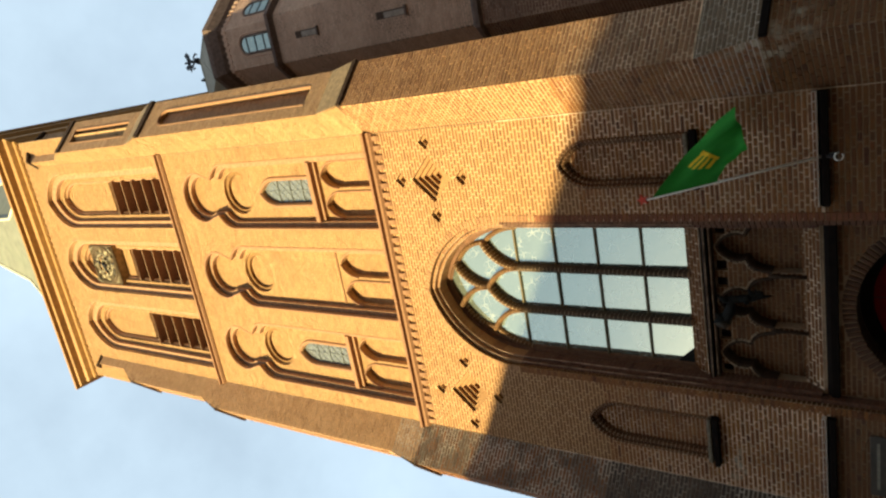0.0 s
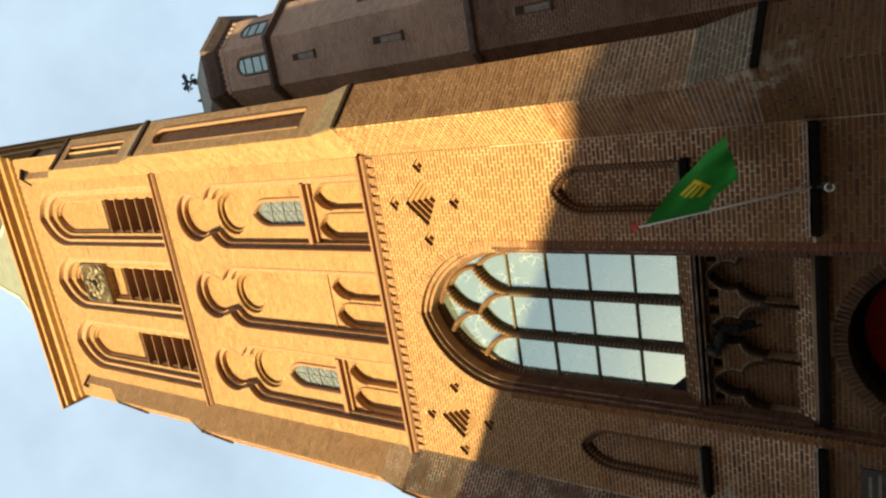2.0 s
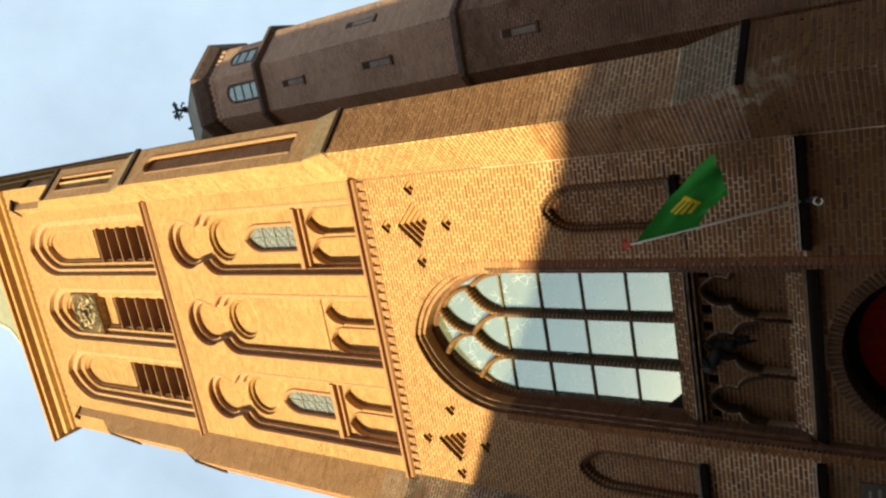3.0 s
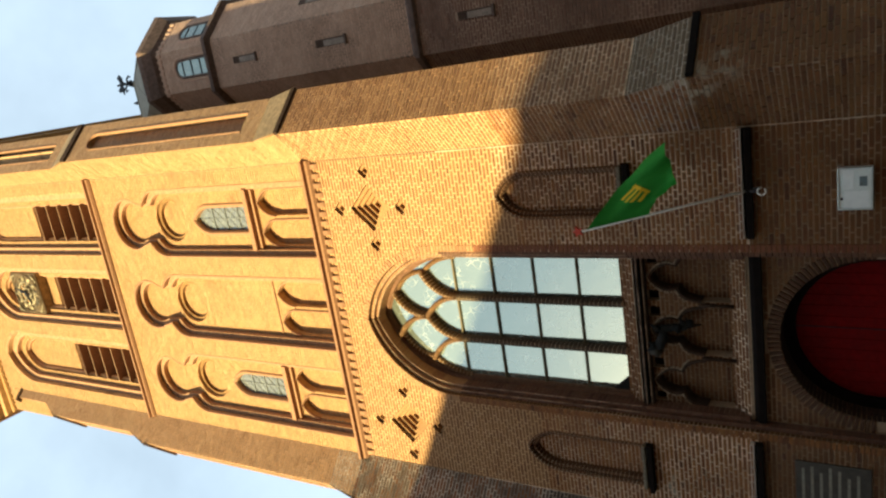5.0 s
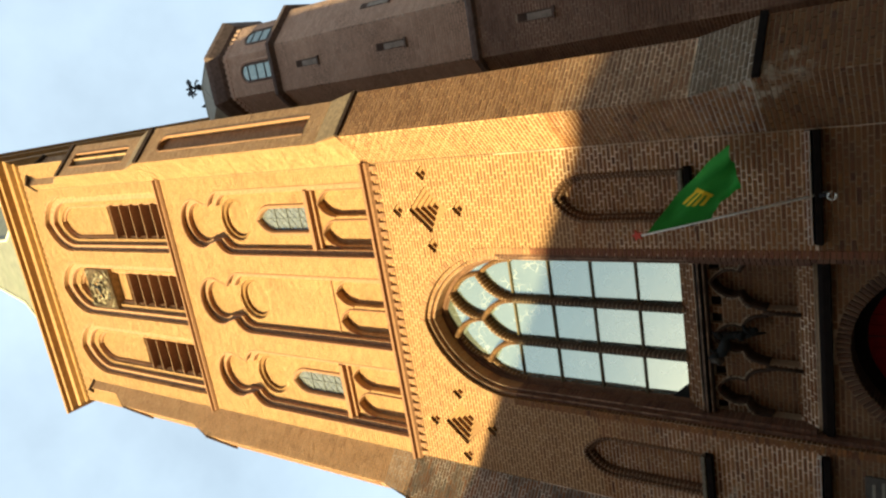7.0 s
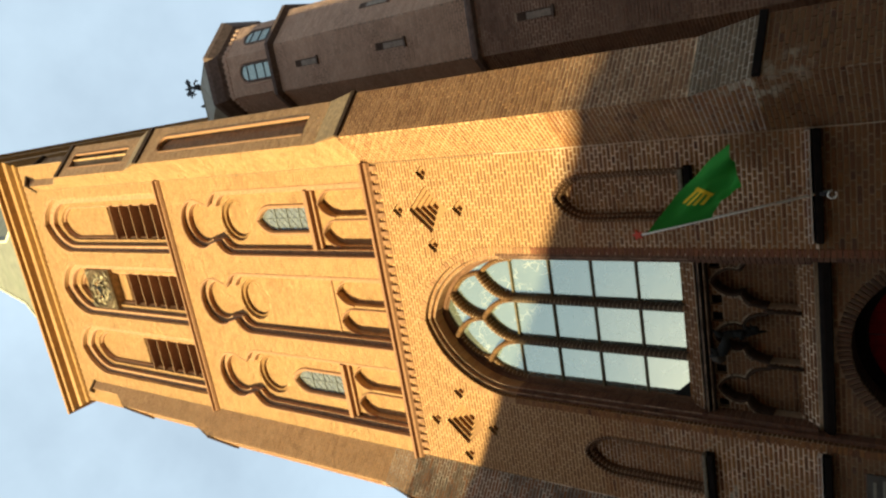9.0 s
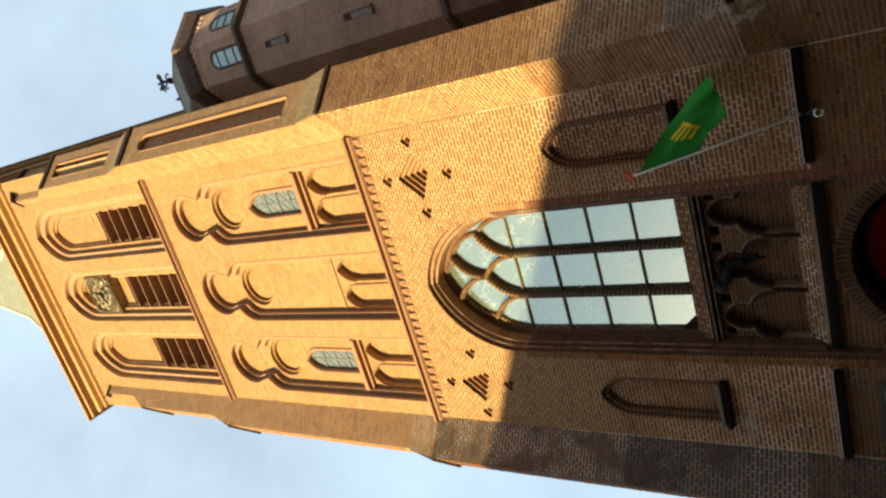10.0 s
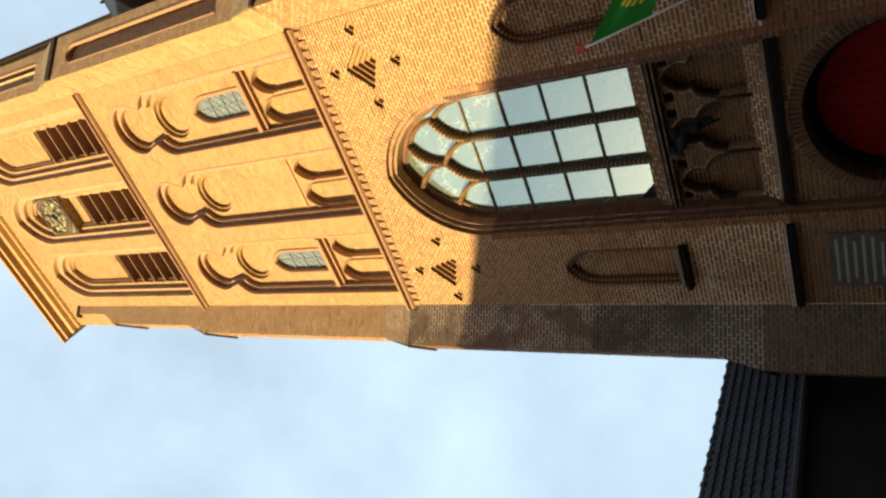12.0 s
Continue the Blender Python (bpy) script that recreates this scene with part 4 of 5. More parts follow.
for side in (-1, 1):
    jointed_bar([(GC + side * 0.374, 4.66), (GC + side * 0.374, SPRING + 0.01)], 0.095, GLASS_Y - 0.15, GLASS_Y + 0.03, "mullion", window, "dark moulded brick mullion", mat=mullion_brick)
    for line in (sprung(side * 0.374, SPRING, 0.0, HEAD), sprung(side * 0.374, SPRING, side * 0.79, HEAD), sprung(0.0, HEAD, side * 0.385, CROWN)):
        jointed_bar(line, 0.08, GLASS_Y - 0.15, GLASS_Y + 0.03, "tracery_rib", window)
    for line in (sprung(side * 1.06, SPRING, side * 0.79, HEAD), sprung(side * 0.79, HEAD, side * 0.385, CROWN), sprung(side * 0.385, CROWN - 0.03, 0.0, 8.93)):
        jointed_bar(line, 0.08, GLASS_Y - 0.055, GLASS_Y + 0.03, "tracery_rib", window)
TRANSOMS = (4.66, 5.333, 6.051, 6.770, 7.478)
for z in TRANSOMS[1:]:
    for x0, x1 in ((-1.07, -0.42), (-0.33, 0.33), (0.42, 1.07)):
        part("transom", box((GC + x0, GLASS_Y - 0.03, z - 0.016), (GC + x1, GLASS_Y + 0.025, z + 0.016), 0.004), bar_paint, window)
for x0, x1 in ((-1.083, -0.375), (-0.375, 0.375), (0.375, 1.083)):
    for z0, z1 in zip(TRANSOMS, TRANSOMS[1:]):
        tilt = random.uniform(-0.7, 0.7)
        bm = box((x0 - (x0 + x1) / 2 + 0.01, -0.003, z0 - (z0 + z1) / 2 + 0.01), ((x1 - x0) / 2 - 0.01, 0.003, (z1 - z0) / 2 - 0.01))
        part("pane", bm, window_glass, window, matrix=pose(GC + (x0 + x1) / 2, GLASS_Y + 0.012, (z0 + z1) / 2, tilt, 0, random.uniform(-0.3, 0.3)))
# Dark triangle stands in for a roof mirrored in the corner pane.
bm = bmesh.new()
prism_into(bm, [(GC - 1.06, 4.67), (GC - 0.80, 4.67), (GC - 1.06, 4.95)], lambda p: (p[0], GLASS_Y - 0.012, p[1]), lambda p: (p[0], GLASS_Y + 0.004, p[1]))
part("corner_plate", bm, bronze, window, "dark triangle painting a roof's reflection in a pane")
slab("head_pane", [pointed(GC, 1.08, 7.487, 7.495, 8.94)], GLASS_Y + 0.009, GLASS_Y + 0.015, window_glass, window)
# broad sloped sill of brick under the window
bm = bmesh.new()
prism_into(bm, [(GLASS_Y - 0.01, 4.69), (D3 - 0.09, 4.46), (D3 - 0.09, 4.457), (GLASS_Y - 0.01, 4.457)], lambda p: (WC - 1.15, p[0], p[1]), lambda p: (WC + 1.15, p[0], p[1]))
sill = part("window_sill", bm, mortar, window)
sill_run = math.hypot(GLASS_Y - D3 + 0.08, 0.23)
lean = math.degrees(math.atan2(GLASS_Y - D3 + 0.08, 0.23))
bm = bmesh.new()
for row in range(4):
    long = sill_run / 4
    x = WC - 1.14 - 0.11 * (row % 2)
    while x < WC + 1.14:
        xa, xb = max(x, WC - 1.14), min(x + 0.205, WC + 1.14)
        if xb - xa > 0.03:
            box_into(bm, (xa, -0.007, row * long + 0.007), (xb, 0.006, (row + 1) * long - 0.007))
        x += 0.222
tagged(part("sill_bricks", bm, plinth_brick, sill, matrix=pose(0, D3 - 0.09, 4.46, -lean, 0, 0)), kind="stuff")
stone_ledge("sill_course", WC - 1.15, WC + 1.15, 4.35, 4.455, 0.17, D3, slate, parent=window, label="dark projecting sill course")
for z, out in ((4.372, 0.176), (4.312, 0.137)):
    part("sill_edge", box((WC - 1.145, D3 - out, z), (WC + 1.145, D3 - out + 0.03, z + 0.014), 0.003), pale_arris, window)
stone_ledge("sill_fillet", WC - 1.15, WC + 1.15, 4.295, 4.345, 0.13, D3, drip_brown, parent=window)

# ---------------------------------------------------------------- blind arcade below the window
ARCADE_Y, ARCADE_BACK = D3 + 0.004, D3 + 0.19


def cusped(cx, z0):
    """A narrow pointed arch that widens over cusps to round shoulders."""
    right = [(0.355, z0), (0.355, 3.56), (0.345, 3.66), (0.31, 3.76), (0.25, 3.835), (0.17, 3.88), (0.192, 3.93), (0.195, 4.00), (0.172, 4.09), (0.125, 4.165), (0.06, 4.23), (0.0, 4.262)]
    return [(cx + x, z) for x, z in right] + [(cx - x, z) for x, z in right[-2::-1]]


ARCADE_BAYS = (-0.845, -0.045, 0.755)
arcade_heads = [cusped(c, 3.17) for c in ARCADE_BAYS]
pockets = []
for c in (-0.445, 0.355):
    pockets += [rect(c + d - 0.075, 4.13, c + d + 0.075, 4.29) for d in (-0.125, 0.125)]
pockets += [rect(-1.17, 4.13, -1.03, 4.29), rect(0.94, 4.13, 1.07, 4.29)]
arcade_front = slab("arcade_front", [rect(WC - 1.198, 3.14, WC + 1.198, 4.318), *arcade_heads, *pockets], ARCADE_Y, ARCADE_BACK, plinth_mortar, tower, "blind arcade of three cusped pointed arches in brick")
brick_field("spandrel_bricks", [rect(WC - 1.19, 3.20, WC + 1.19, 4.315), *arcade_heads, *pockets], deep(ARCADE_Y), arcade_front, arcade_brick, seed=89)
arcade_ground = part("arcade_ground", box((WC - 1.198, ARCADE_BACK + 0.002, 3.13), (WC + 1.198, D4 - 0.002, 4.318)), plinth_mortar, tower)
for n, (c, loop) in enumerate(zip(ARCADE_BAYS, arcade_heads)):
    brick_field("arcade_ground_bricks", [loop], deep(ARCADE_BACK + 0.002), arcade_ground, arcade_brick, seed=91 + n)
    # arch mouldings and reveals in dark brown, which holds the recess's shade
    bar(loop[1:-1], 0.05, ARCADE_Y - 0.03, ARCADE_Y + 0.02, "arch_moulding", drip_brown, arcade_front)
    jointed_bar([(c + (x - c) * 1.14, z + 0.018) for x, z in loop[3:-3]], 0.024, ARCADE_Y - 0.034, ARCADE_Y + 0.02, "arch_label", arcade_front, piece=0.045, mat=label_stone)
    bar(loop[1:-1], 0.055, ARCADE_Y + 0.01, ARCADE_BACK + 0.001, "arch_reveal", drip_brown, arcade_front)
# near-black plates stand in for the shade in the pockets
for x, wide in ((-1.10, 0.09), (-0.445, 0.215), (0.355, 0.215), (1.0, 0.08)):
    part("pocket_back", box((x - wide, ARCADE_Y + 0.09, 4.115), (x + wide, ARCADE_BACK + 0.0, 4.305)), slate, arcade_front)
for x in (-0.445, 0.355):
    part("colonnette", tube([(x, ARCADE_Y - 0.03, 3.14), (x, ARCADE_Y - 0.03, 3.46), (x, ARCADE_Y - 0.03, 3.50), (x, ARCADE_Y - 0.03, 3.60)], [0.026, 0.026, 0.04, 0.015], 10), drip_brown, arcade_front, smooth=True)
bm = bmesh.new()
prism_into(bm, [(ARCADE_Y + 0.03, 3.19), (D2 - 0.01, 2.96), (ARCADE_Y + 0.03, 2.96)], lambda p: (WC - 1.15, p[0], p[1]), lambda p: (WC + 1.15, p[0], p[1]))
arcade_foot = part("arcade_foot", bm, mortar, tower, "sloped brick foot of the arcade")
foot_run = math.hypot(ARCADE_Y + 0.03 - D2 + 0.01, 0.23)
slope = math.degrees(math.atan2(ARCADE_Y + 0.03 - D2 + 0.01, 0.23))
brick_field("arcade_foot_bricks", [rect(WC - 1.145, 0.004, WC + 1.145, foot_run)], pose(0, D2 - 0.01, 2.96, -slope, 0, 0), arcade_foot, plinth_brick, seed=99)
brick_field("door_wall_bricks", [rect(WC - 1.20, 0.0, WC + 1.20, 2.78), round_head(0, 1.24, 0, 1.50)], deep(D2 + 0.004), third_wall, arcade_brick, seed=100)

# ---------------------------------------------------------------- door
door = part("entrance_door", box((-0.004, D4 + 0.05, 0.0), (0.004, D4 + 0.11, 2.56)), iron, tower, "dark red boarded double door under a round arch")
for k in range(14):
    x = -1.06 + k * 2.12 / 14
    xm = x + 0.0757
    high = 1.50 + math.sqrt(max(0.05, 1.07 ** 2 - xm * xm))
    part("door_board", box((x + 0.0012, D4 + 0.06, 0.02), (x + 0.1502, D4 + 0.10, high), 0.003), door_red, door)
# Near-black wide frame fills the band of shade round the door.
slab("door_frame", [round_head(0, 1.10, 0.02, 1.50), round_head(0, 0.95, 0.019, 1.48)], D4 - 0.03, D4 + 0.055, slate, door, "arched door frame, near-black to hold the doorway's shade")
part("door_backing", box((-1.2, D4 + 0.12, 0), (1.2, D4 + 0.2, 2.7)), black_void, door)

# ---------------------------------------------------------------- middle storey windows and ledges
for c in (BAYS[0], BAYS[2]):
    w = slab("small_window", [pointed(c, 0.25, 11.72, 12.75, 13.18)], D3 - 0.055, D3 - 0.045, leaded_glass, tower, "small pointed leaded window")
    bar(pointed(c, 0.285, 11.66, 12.76, 13.235)[1:] + [(c - 0.285, 11.66)], 0.09, D2 - 0.035, D2 + 0.10, "window_surround", moulded, w)
    for z in (12.05, 12.40, 12.75):
        part("saddle_bar", box((c - 0.25, D3 - 0.075, z - 0.01), (c + 0.25, D3 - 0.05, z + 0.01)), lead, w)
    part("saddle_bar", box((c - 0.008, D3 - 0.07, 11.72), (c + 0.008, D3 - 0.05, 13.1)), lead, w)
    for k in range(-4, 8):
        for s in (-1, 1):
            za, zb = 11.72 + k * 0.18, 11.72 + k * 0.18 + 0.5
            xa, xb = c - 0.25 * s, c + 0.25 * s
            if za < 11.73:
                xa, za = xa + (11.73 - za) / 0.5 * (xb - xa), 11.73
            if zb > 12.9:
                xb, zb = xb - (zb - 12.9) / (0.5) * 0.5 * s, 12.9
            if zb - za > 0.05:
                part("lead_came", tube([(xa, D3 - 0.058, za), (xb, D3 - 0.058, zb)], 0.009, 4), lead, w)
    ledge = stone_ledge("window_ledge", c - 0.59, c + 0.59, 11.50, 11.68, 0.16, D2, moulded, "moulded brick ledge under a leaded window")
    stone_ledge("ledge_fillet", c - 0.57, c + 0.57, 11.42, 11.50, 0.08, D2, moulded, parent=ledge)
for c in BAYS:
    for k in (-1, 1):
        bar(pointed(c + k * 0.295, 0.262, 9.92, 10.98, 11.39)[1:], 0.035, D2 - 0.03, D2 + 0.03, "blind_arch_moulding", moulded, tower)
    slab("round_step", [circle(c + 0.02, 13.93, 0.47, 40), circle(c + 0.02, 13.93, 0.385, 40)], D2 + 0.07, D3 + 0.004, plain_brick, tower)
stone_ledge("arch_fillet", BAYS[1] - 0.57, BAYS[1] + 0.57, 11.45, 11.49, 0.025, D2, moulded)
for loop in foil_1:
    bar([(x, z) for x, z in loop[1:]] + [loop[0]], 0.05, -0.014, 0.05, "niche_edge_moulding", moulded, tower)

# ---------------------------------------------------------------- belfry
for c in BAYS:
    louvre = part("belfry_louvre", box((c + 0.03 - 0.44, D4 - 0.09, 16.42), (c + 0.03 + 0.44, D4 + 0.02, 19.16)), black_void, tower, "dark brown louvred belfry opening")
    for k in range(6):
        z = 16.46 + k * 0.45
        bm = bmesh.new()
        prism_into(bm, [(D2 - 0.03, z), (D2 - 0.03, z + 0.03), (D4 - 0.092, z + 0.12), (D4 - 0.092, z + 0.09)], lambda p: (c + 0.03 - 0.425, p[0], p[1]), lambda p: (c + 0.03 + 0.425, p[0], p[1]))
        board = part("louvre_board", bm, louvre_wood, louvre)
        part("board_edge", box((c + 0.03 - 0.435, D2 - 0.037, z - 0.002), (c + 0.03 + 0.435, D2 - 0.0305, z + 0.017)), louvre_edge, board)

# inner roll of the three belfry arches
for k, c in enumerate(BAYS):
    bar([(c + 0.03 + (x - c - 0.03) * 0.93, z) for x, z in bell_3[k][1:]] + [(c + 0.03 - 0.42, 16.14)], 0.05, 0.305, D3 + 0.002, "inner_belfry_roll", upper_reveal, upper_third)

# ---------------------------------------------------------------- clock
cx, cz, tall, CY = 0.03, 20.10, 1.08, 0.118
dial_hole = [(cx + 0.30 * math.cos(a * math.pi / 16), cz + tall * 0.30 * math.sin(a * math.pi / 16)) for a in range(32)]
clock = slab("clock", [rect(cx - 0.55, 19.52, cx + 0.55, 20.67), dial_hole], 0.140, 0.158, dial_plate, tower, "square openwork clock dial of worn gilt tracery")
slab("dial_boss", [[(cx + (x - cx) * 0.55, cz + (z - cz) * 0.55) for x, z in dial_hole]], 0.138, 0.156, dial_plate, clock)
for x0, x1, z0, z1 in ((-0.55, 0.55, 19.52, 19.55), (-0.55, 0.55, 20.64, 20.67), (-0.55, -0.52, 19.555, 20.635), (0.52, 0.55, 19.555, 20.635)):
    part("case_board", box((cx + x0, 0.161, z0), (cx + x1, 0.241, z1), 0.004), dial_board, clock)
part("case_floor", box((cx - 0.43, 0.243, 19.52), (cx + 0.43, 0.378, 19.55), 0.004), dial_board, clock)


def on_dial(r, a, y=0.0):
    return cx + r * math.cos(a), CY + y, cz + tall * r * math.sin(a)


for r, w in ((0.50, 0.020), (0.31, 0.018), (0.14, 0.014)):
    part("dial_ring", tube([on_dial(r, a * math.pi / 24) for a in range(49)], w, 6), dial_plate if r > 0.4 else gilt, clock)
bar([(cx - 0.53, 19.54), (cx + 0.53, 19.54), (cx + 0.53, 20.65), (cx - 0.53, 20.65), (cx - 0.53, 19.56)], 0.05, CY, 0.139, "dial_frame", dial_plate, clock)
rng = random.Random(12)
for k in range(12):
    a = k * math.pi / 6
    for e in (-0.10, 0.03, 0.12):
        f = a + e + rng.uniform(-0.06, 0.06)
        part("numeral_stroke", tube([on_dial(rng.uniform(0.32, 0.37), f), on_dial(rng.uniform(0.42, 0.48), f - e * 0.5)], rng.uniform(0.008, 0.028), 4), gilt, clock)
for k in range(9):
    a = k * 0.7 + 0.2
    part("scroll", tube([on_dial(0.14, a), on_dial(0.21, a + 0.35), on_dial(0.30, a)], rng.uniform(0.012, 0.030), 5), gilt, clock)
for sx in (-1, 1):
    for sz in (-1, 1):
        part("corner_scroll", tube([(cx + sx * 0.30, CY, cz + sz * 0.53), (cx + sx * 0.44, CY - 0.01, cz + sz * 0.49), (cx + sx * 0.50, CY, cz + sz * 0.34)], [0.012, 0.045, 0.012], 5), gilt, clock)
for a, r in ((radians(70), 0.42), (radians(200), 0.28)):
    part("pointer", tube([on_dial(0.07, a + math.pi, -0.03), on_dial(r, a, -0.03)], [0.032, 0.012], 5), iron, clock)

# ---------------------------------------------------------------- cornice and spire
bm = bmesh.new()
prof = [(0.0, 22.38), (-0.07, 22.41), (-0.07, 22.51), (-0.01, 22.53), (-0.01, 22.58), (-0.16, 22.64), (-0.19, 22.75), (-0.07, 22.78), (-0.07, 22.86), (-0.30, 22.92), (-0.32, 22.99), (-0.23, 23.0), (-0.23, 23.05), (-0.40, 23.07), (-0.40, 23.16), (-0.30, 23.22), (0.6, 23.30), (0.6, 22.38)]
ring_pts = []
for o, z in prof:
    h = EDGE - o
    ring_pts.append([bm.verts.new(p) for p in ((-h, o, z), (h, o, z), (h, 7.3 - o, z), (-h, 7.3 - o, z))])
for one, two in zip(ring_pts, ring_pts[1:] + ring_pts[:1]):
    for k in range(4):
        bm.faces.new((one[k], one[(k + 1) % 4], two[(k + 1) % 4], two[k]))
cornice = part("cornice", bm, cornice_paint, tower, "ochre painted moulded cornice")
dent = None
for k in range(40):
    x = -EDGE + 0.06 + k * (2 * EDGE - 0.12) / 39
    if dent is None:
        first = part("dentil", box((-0.05, -0.055, 22.352), (0.05, 0.0, 22.382), 0.003), cornice_paint, cornice)
        dent = first.data
        first.location.x = x
    else:
        ob = new("dentil", dent)
        ob.parent = cornice
        ob.location.x = x
bm = bmesh.new()
rings = []
for half, z, share in ((3.80, 23.27, 0.02), (3.30, 24.3, 0.20), (2.92, 25.6, 0.42), (2.65, 27.0, 0.586), (0.05, 42.6, 0.586)):
    cut = half * share
    pts = [(-half, -half + cut), (-half + cut, -half), (half - cut, -half), (half, -half + cut), (half, half - cut), (half - cut, half), (-half + cut, half), (-half, half - cut)]
    rings.append([bm.verts.new((x, y + 3.65, z)) for x, y in pts])
for one, two in zip(rings, rings[1:]):
    for k in range(8):
        bm.faces.new((one[k], one[(k + 1) % 8], two[(k + 1) % 8], two[k]))
bm.faces.new(rings[-1])
hips = [[v.co.copy() for v in (ring[k] for ring in rings)] for k in range(8)]
spire = part("spire", bm, copper, tower, "pale eight-sided copper-clad spire over a flared skirt")
for line in hips:
    part("hip_roll", tube(line[1:], 0.05, 6), hip_lead, spire, "pale lead roll on a hip of the spire")

# ---------------------------------------------------------------- corner buttresses
W = 0.91
STAGES = (  # low z, high z, reach
    (0.0, 3.36, 0.98), (4.10, 9.84, 0.785), (10.42, 16.00, 0.67), (16.62, 19.78, 0.49), (20.36, 21.80, 0.22))


def buttress(side):
    """A buttress set cornerwise: stepped back at four weatherings. Its own x runs along its end face, its -y outwards."""
    turn = Matrix(((math.sqrt(0.5), side * -math.sqrt(0.5), 0, side * HALF), (side * math.sqrt(0.5), math.sqrt(0.5), 0, 0), (0, 0, 1, 0), (0, 0, 0, 1)))
    # for the east buttress x grows away from the front wall; the west one is its mirror image
    if side > 0:
        base = turn
        u0, u1 = 0.0, W
    else:
        base = turn
        u0, u1 = -W, 0.0
    body = part("buttress", box((u0 + 0.01, -0.05, 0), (u1 - 0.01, 0.8, 21.0)), plain_brick, tower, "stepped brick corner buttress with stone weatherings", matrix=base)
    inner_x = u0 if side > 0 else u1
    for k, (z0, z1, reach) in enumerate(STAGES):
        bed, face_brick = (plinth_mortar, plinth_brick) if k == 0 else (buttress_mortar if side > 0 else grey_flank_mortar, brick_wall) if k == 1 else (upper_mortar if side > 0 or k > 2 else buttress_mortar, buttress_brick)
        core = box((u0, -reach + 0.12, z0), (u1, 0.6, z1))
        part("stage", core, bed, body, matrix=base)
        panel = []
        if k == 2:
            panel = [round_head((u0 + u1) / 2, 0.20, 10.85, 15.2)]
        if k == 3:
            panel = [rect((u0 + u1) / 2 - 0.20, 16.95, (u0 + u1) / 2 + 0.20, 19.35)]
        face = [rect(u0, z0, u1, z1), *panel]
        slab("end_face", face, -reach, -reach + 0.119, bed, body, matrix=base)
        brick_field("end_bricks", face, base @ Matrix.Translation((0, -reach, 0)), body, end_brick if k == 1 and side > 0 else face_brick, proud=0.007 if k < 2 else 0.003, seed=200 + k + side, joint=0.021 if k == 1 and side > 0 else JOINT)
        for loop in panel:
            brick_field("panel_bricks", [loop], base @ Matrix.Translation((0, -reach + 0.12, 0)), body, face_brick, seed=210 + k + side)
            bar([(x, z) for x, z in loop[1:]] + [loop[0]], 0.05, -reach - 0.012, -reach + 0.04, "panel_moulding", moulded, body, "", base)
        if k + 1 < len(STAGES):
            z2, r2 = STAGES[k + 1][0], STAGES[k + 1][2]
            bm = bmesh.new()
            prism_into(bm, [(-reach, z1), (-r2, z2), (0.5, z2), (0.5, z1)], lambda p: (u0, p[0], p[1]), lambda p: (u1, p[0], p[1]))
            part("weathering", bm, bed if k else white_mortar, body, "", matrix=base)
            if k:
                bm = bmesh.new()
                prism_into(bm, [(-reach - 0.03, z1), (-reach - 0.03, z1 + 0.02), (-r2 - 0.004, z2 + 0.02), (-r2 - 0.004, z2 - 0.02)], lambda p: (u0 + 0.012, p[0], p[1]), lambda p: (u1 + 0.0, p[0], p[1]))
                part("weathering_stone", bm, weather_stone, body, "pale weathered stone slope", matrix=base)
            if k == 0:
                length = math.hypot(z2 - z1, reach - r2)
                lean = math.degrees(math.atan2(reach - r2, z2 - z1))
                brick_field("weathering_bricks", [rect(u0, 0.003, u1, length)], base @ pose(0, -reach, z1, -lean, 0, 0), body, pale_brick, seed=230 + side)
            out = 0.05
            part("drip_slab", box((u0 - (0.0 if side > 0 else 0.03), -reach - out, z1 - (0.085 if k < 2 else 0.15)), (u1 + (0.03 if side > 0 else 0.0), -reach + 0.10, z1 + 0.004), 0.008), slate if k == 0 else drip_brown, body, "dark drip slab of a buttress weathering", matrix=base)
    # the flank that looks on to the front wall, in one field from foot to top
    flank = base @ Matrix.Translation((inner_x, 0, 0)) @ Matrix.Rotation(-side * math.pi / 2, 4, "Z")
    high_line = [(0.0, STAGES[1][1] + 0.01)] + [(side * r, z) for z0, z1, r in STAGES[2:] for z in (z0, z1)] + [(0.0, STAGES[-1][1])]
    high_line.insert(1, (side * STAGES[1][2], STAGES[1][1] + 0.01))
    r0, r1, foot_top = side * STAGES[0][2], side * STAGES[1][2], COURSE * 55
    brick_field("plinth_flank_bricks", [rect(min(0, r0), 0.0, max(0, r0), foot_top)], flank, body, plinth_brick if side > 0 else grey_flank_brick, seed=219 + side)
    brick_field("flank_bricks", [[(0.0, foot_top), (r0, foot_top), (r1, STAGES[1][0]), (r1, CHANGE), (0.0, CHANGE)]], flank, body, brick_wall if side > 0 else grey_flank_brick, seed=220 + side)
    brick_field("even_flank_bricks", [rect(min(0, side * STAGES[1][2]), CHANGE, max(0, side * STAGES[1][2]), STAGES[1][1])], flank, body, mid_brick if side > 0 else flank_brick, proud=0.004, seed=222 + side, joint=0.022)
    # the sunlit flank keeps the upper brick, the shaded one its tinted copy
    brick_field("upper_flank_bricks", [high_line], flank, body, upper_brick if side > 0 else buttress_brick, proud=0.005, seed=225 + side, joint=JOINT if side > 0 else 0.020)
    # gabled cap of the top stage
    mid = (u0 + u1) / 2
    bm = bmesh.new()
    prism_into(bm, [(u0 - 0.04, 21.66), (u0 - 0.04, 21.74), (mid, 22.22), (u1 + 0.04, 21.74), (u1 + 0.04, 21.66), (mid, 22.10)], lambda p: (p[0], -0.31, p[1]), lambda p: (p[0], 0.3, p[1]))
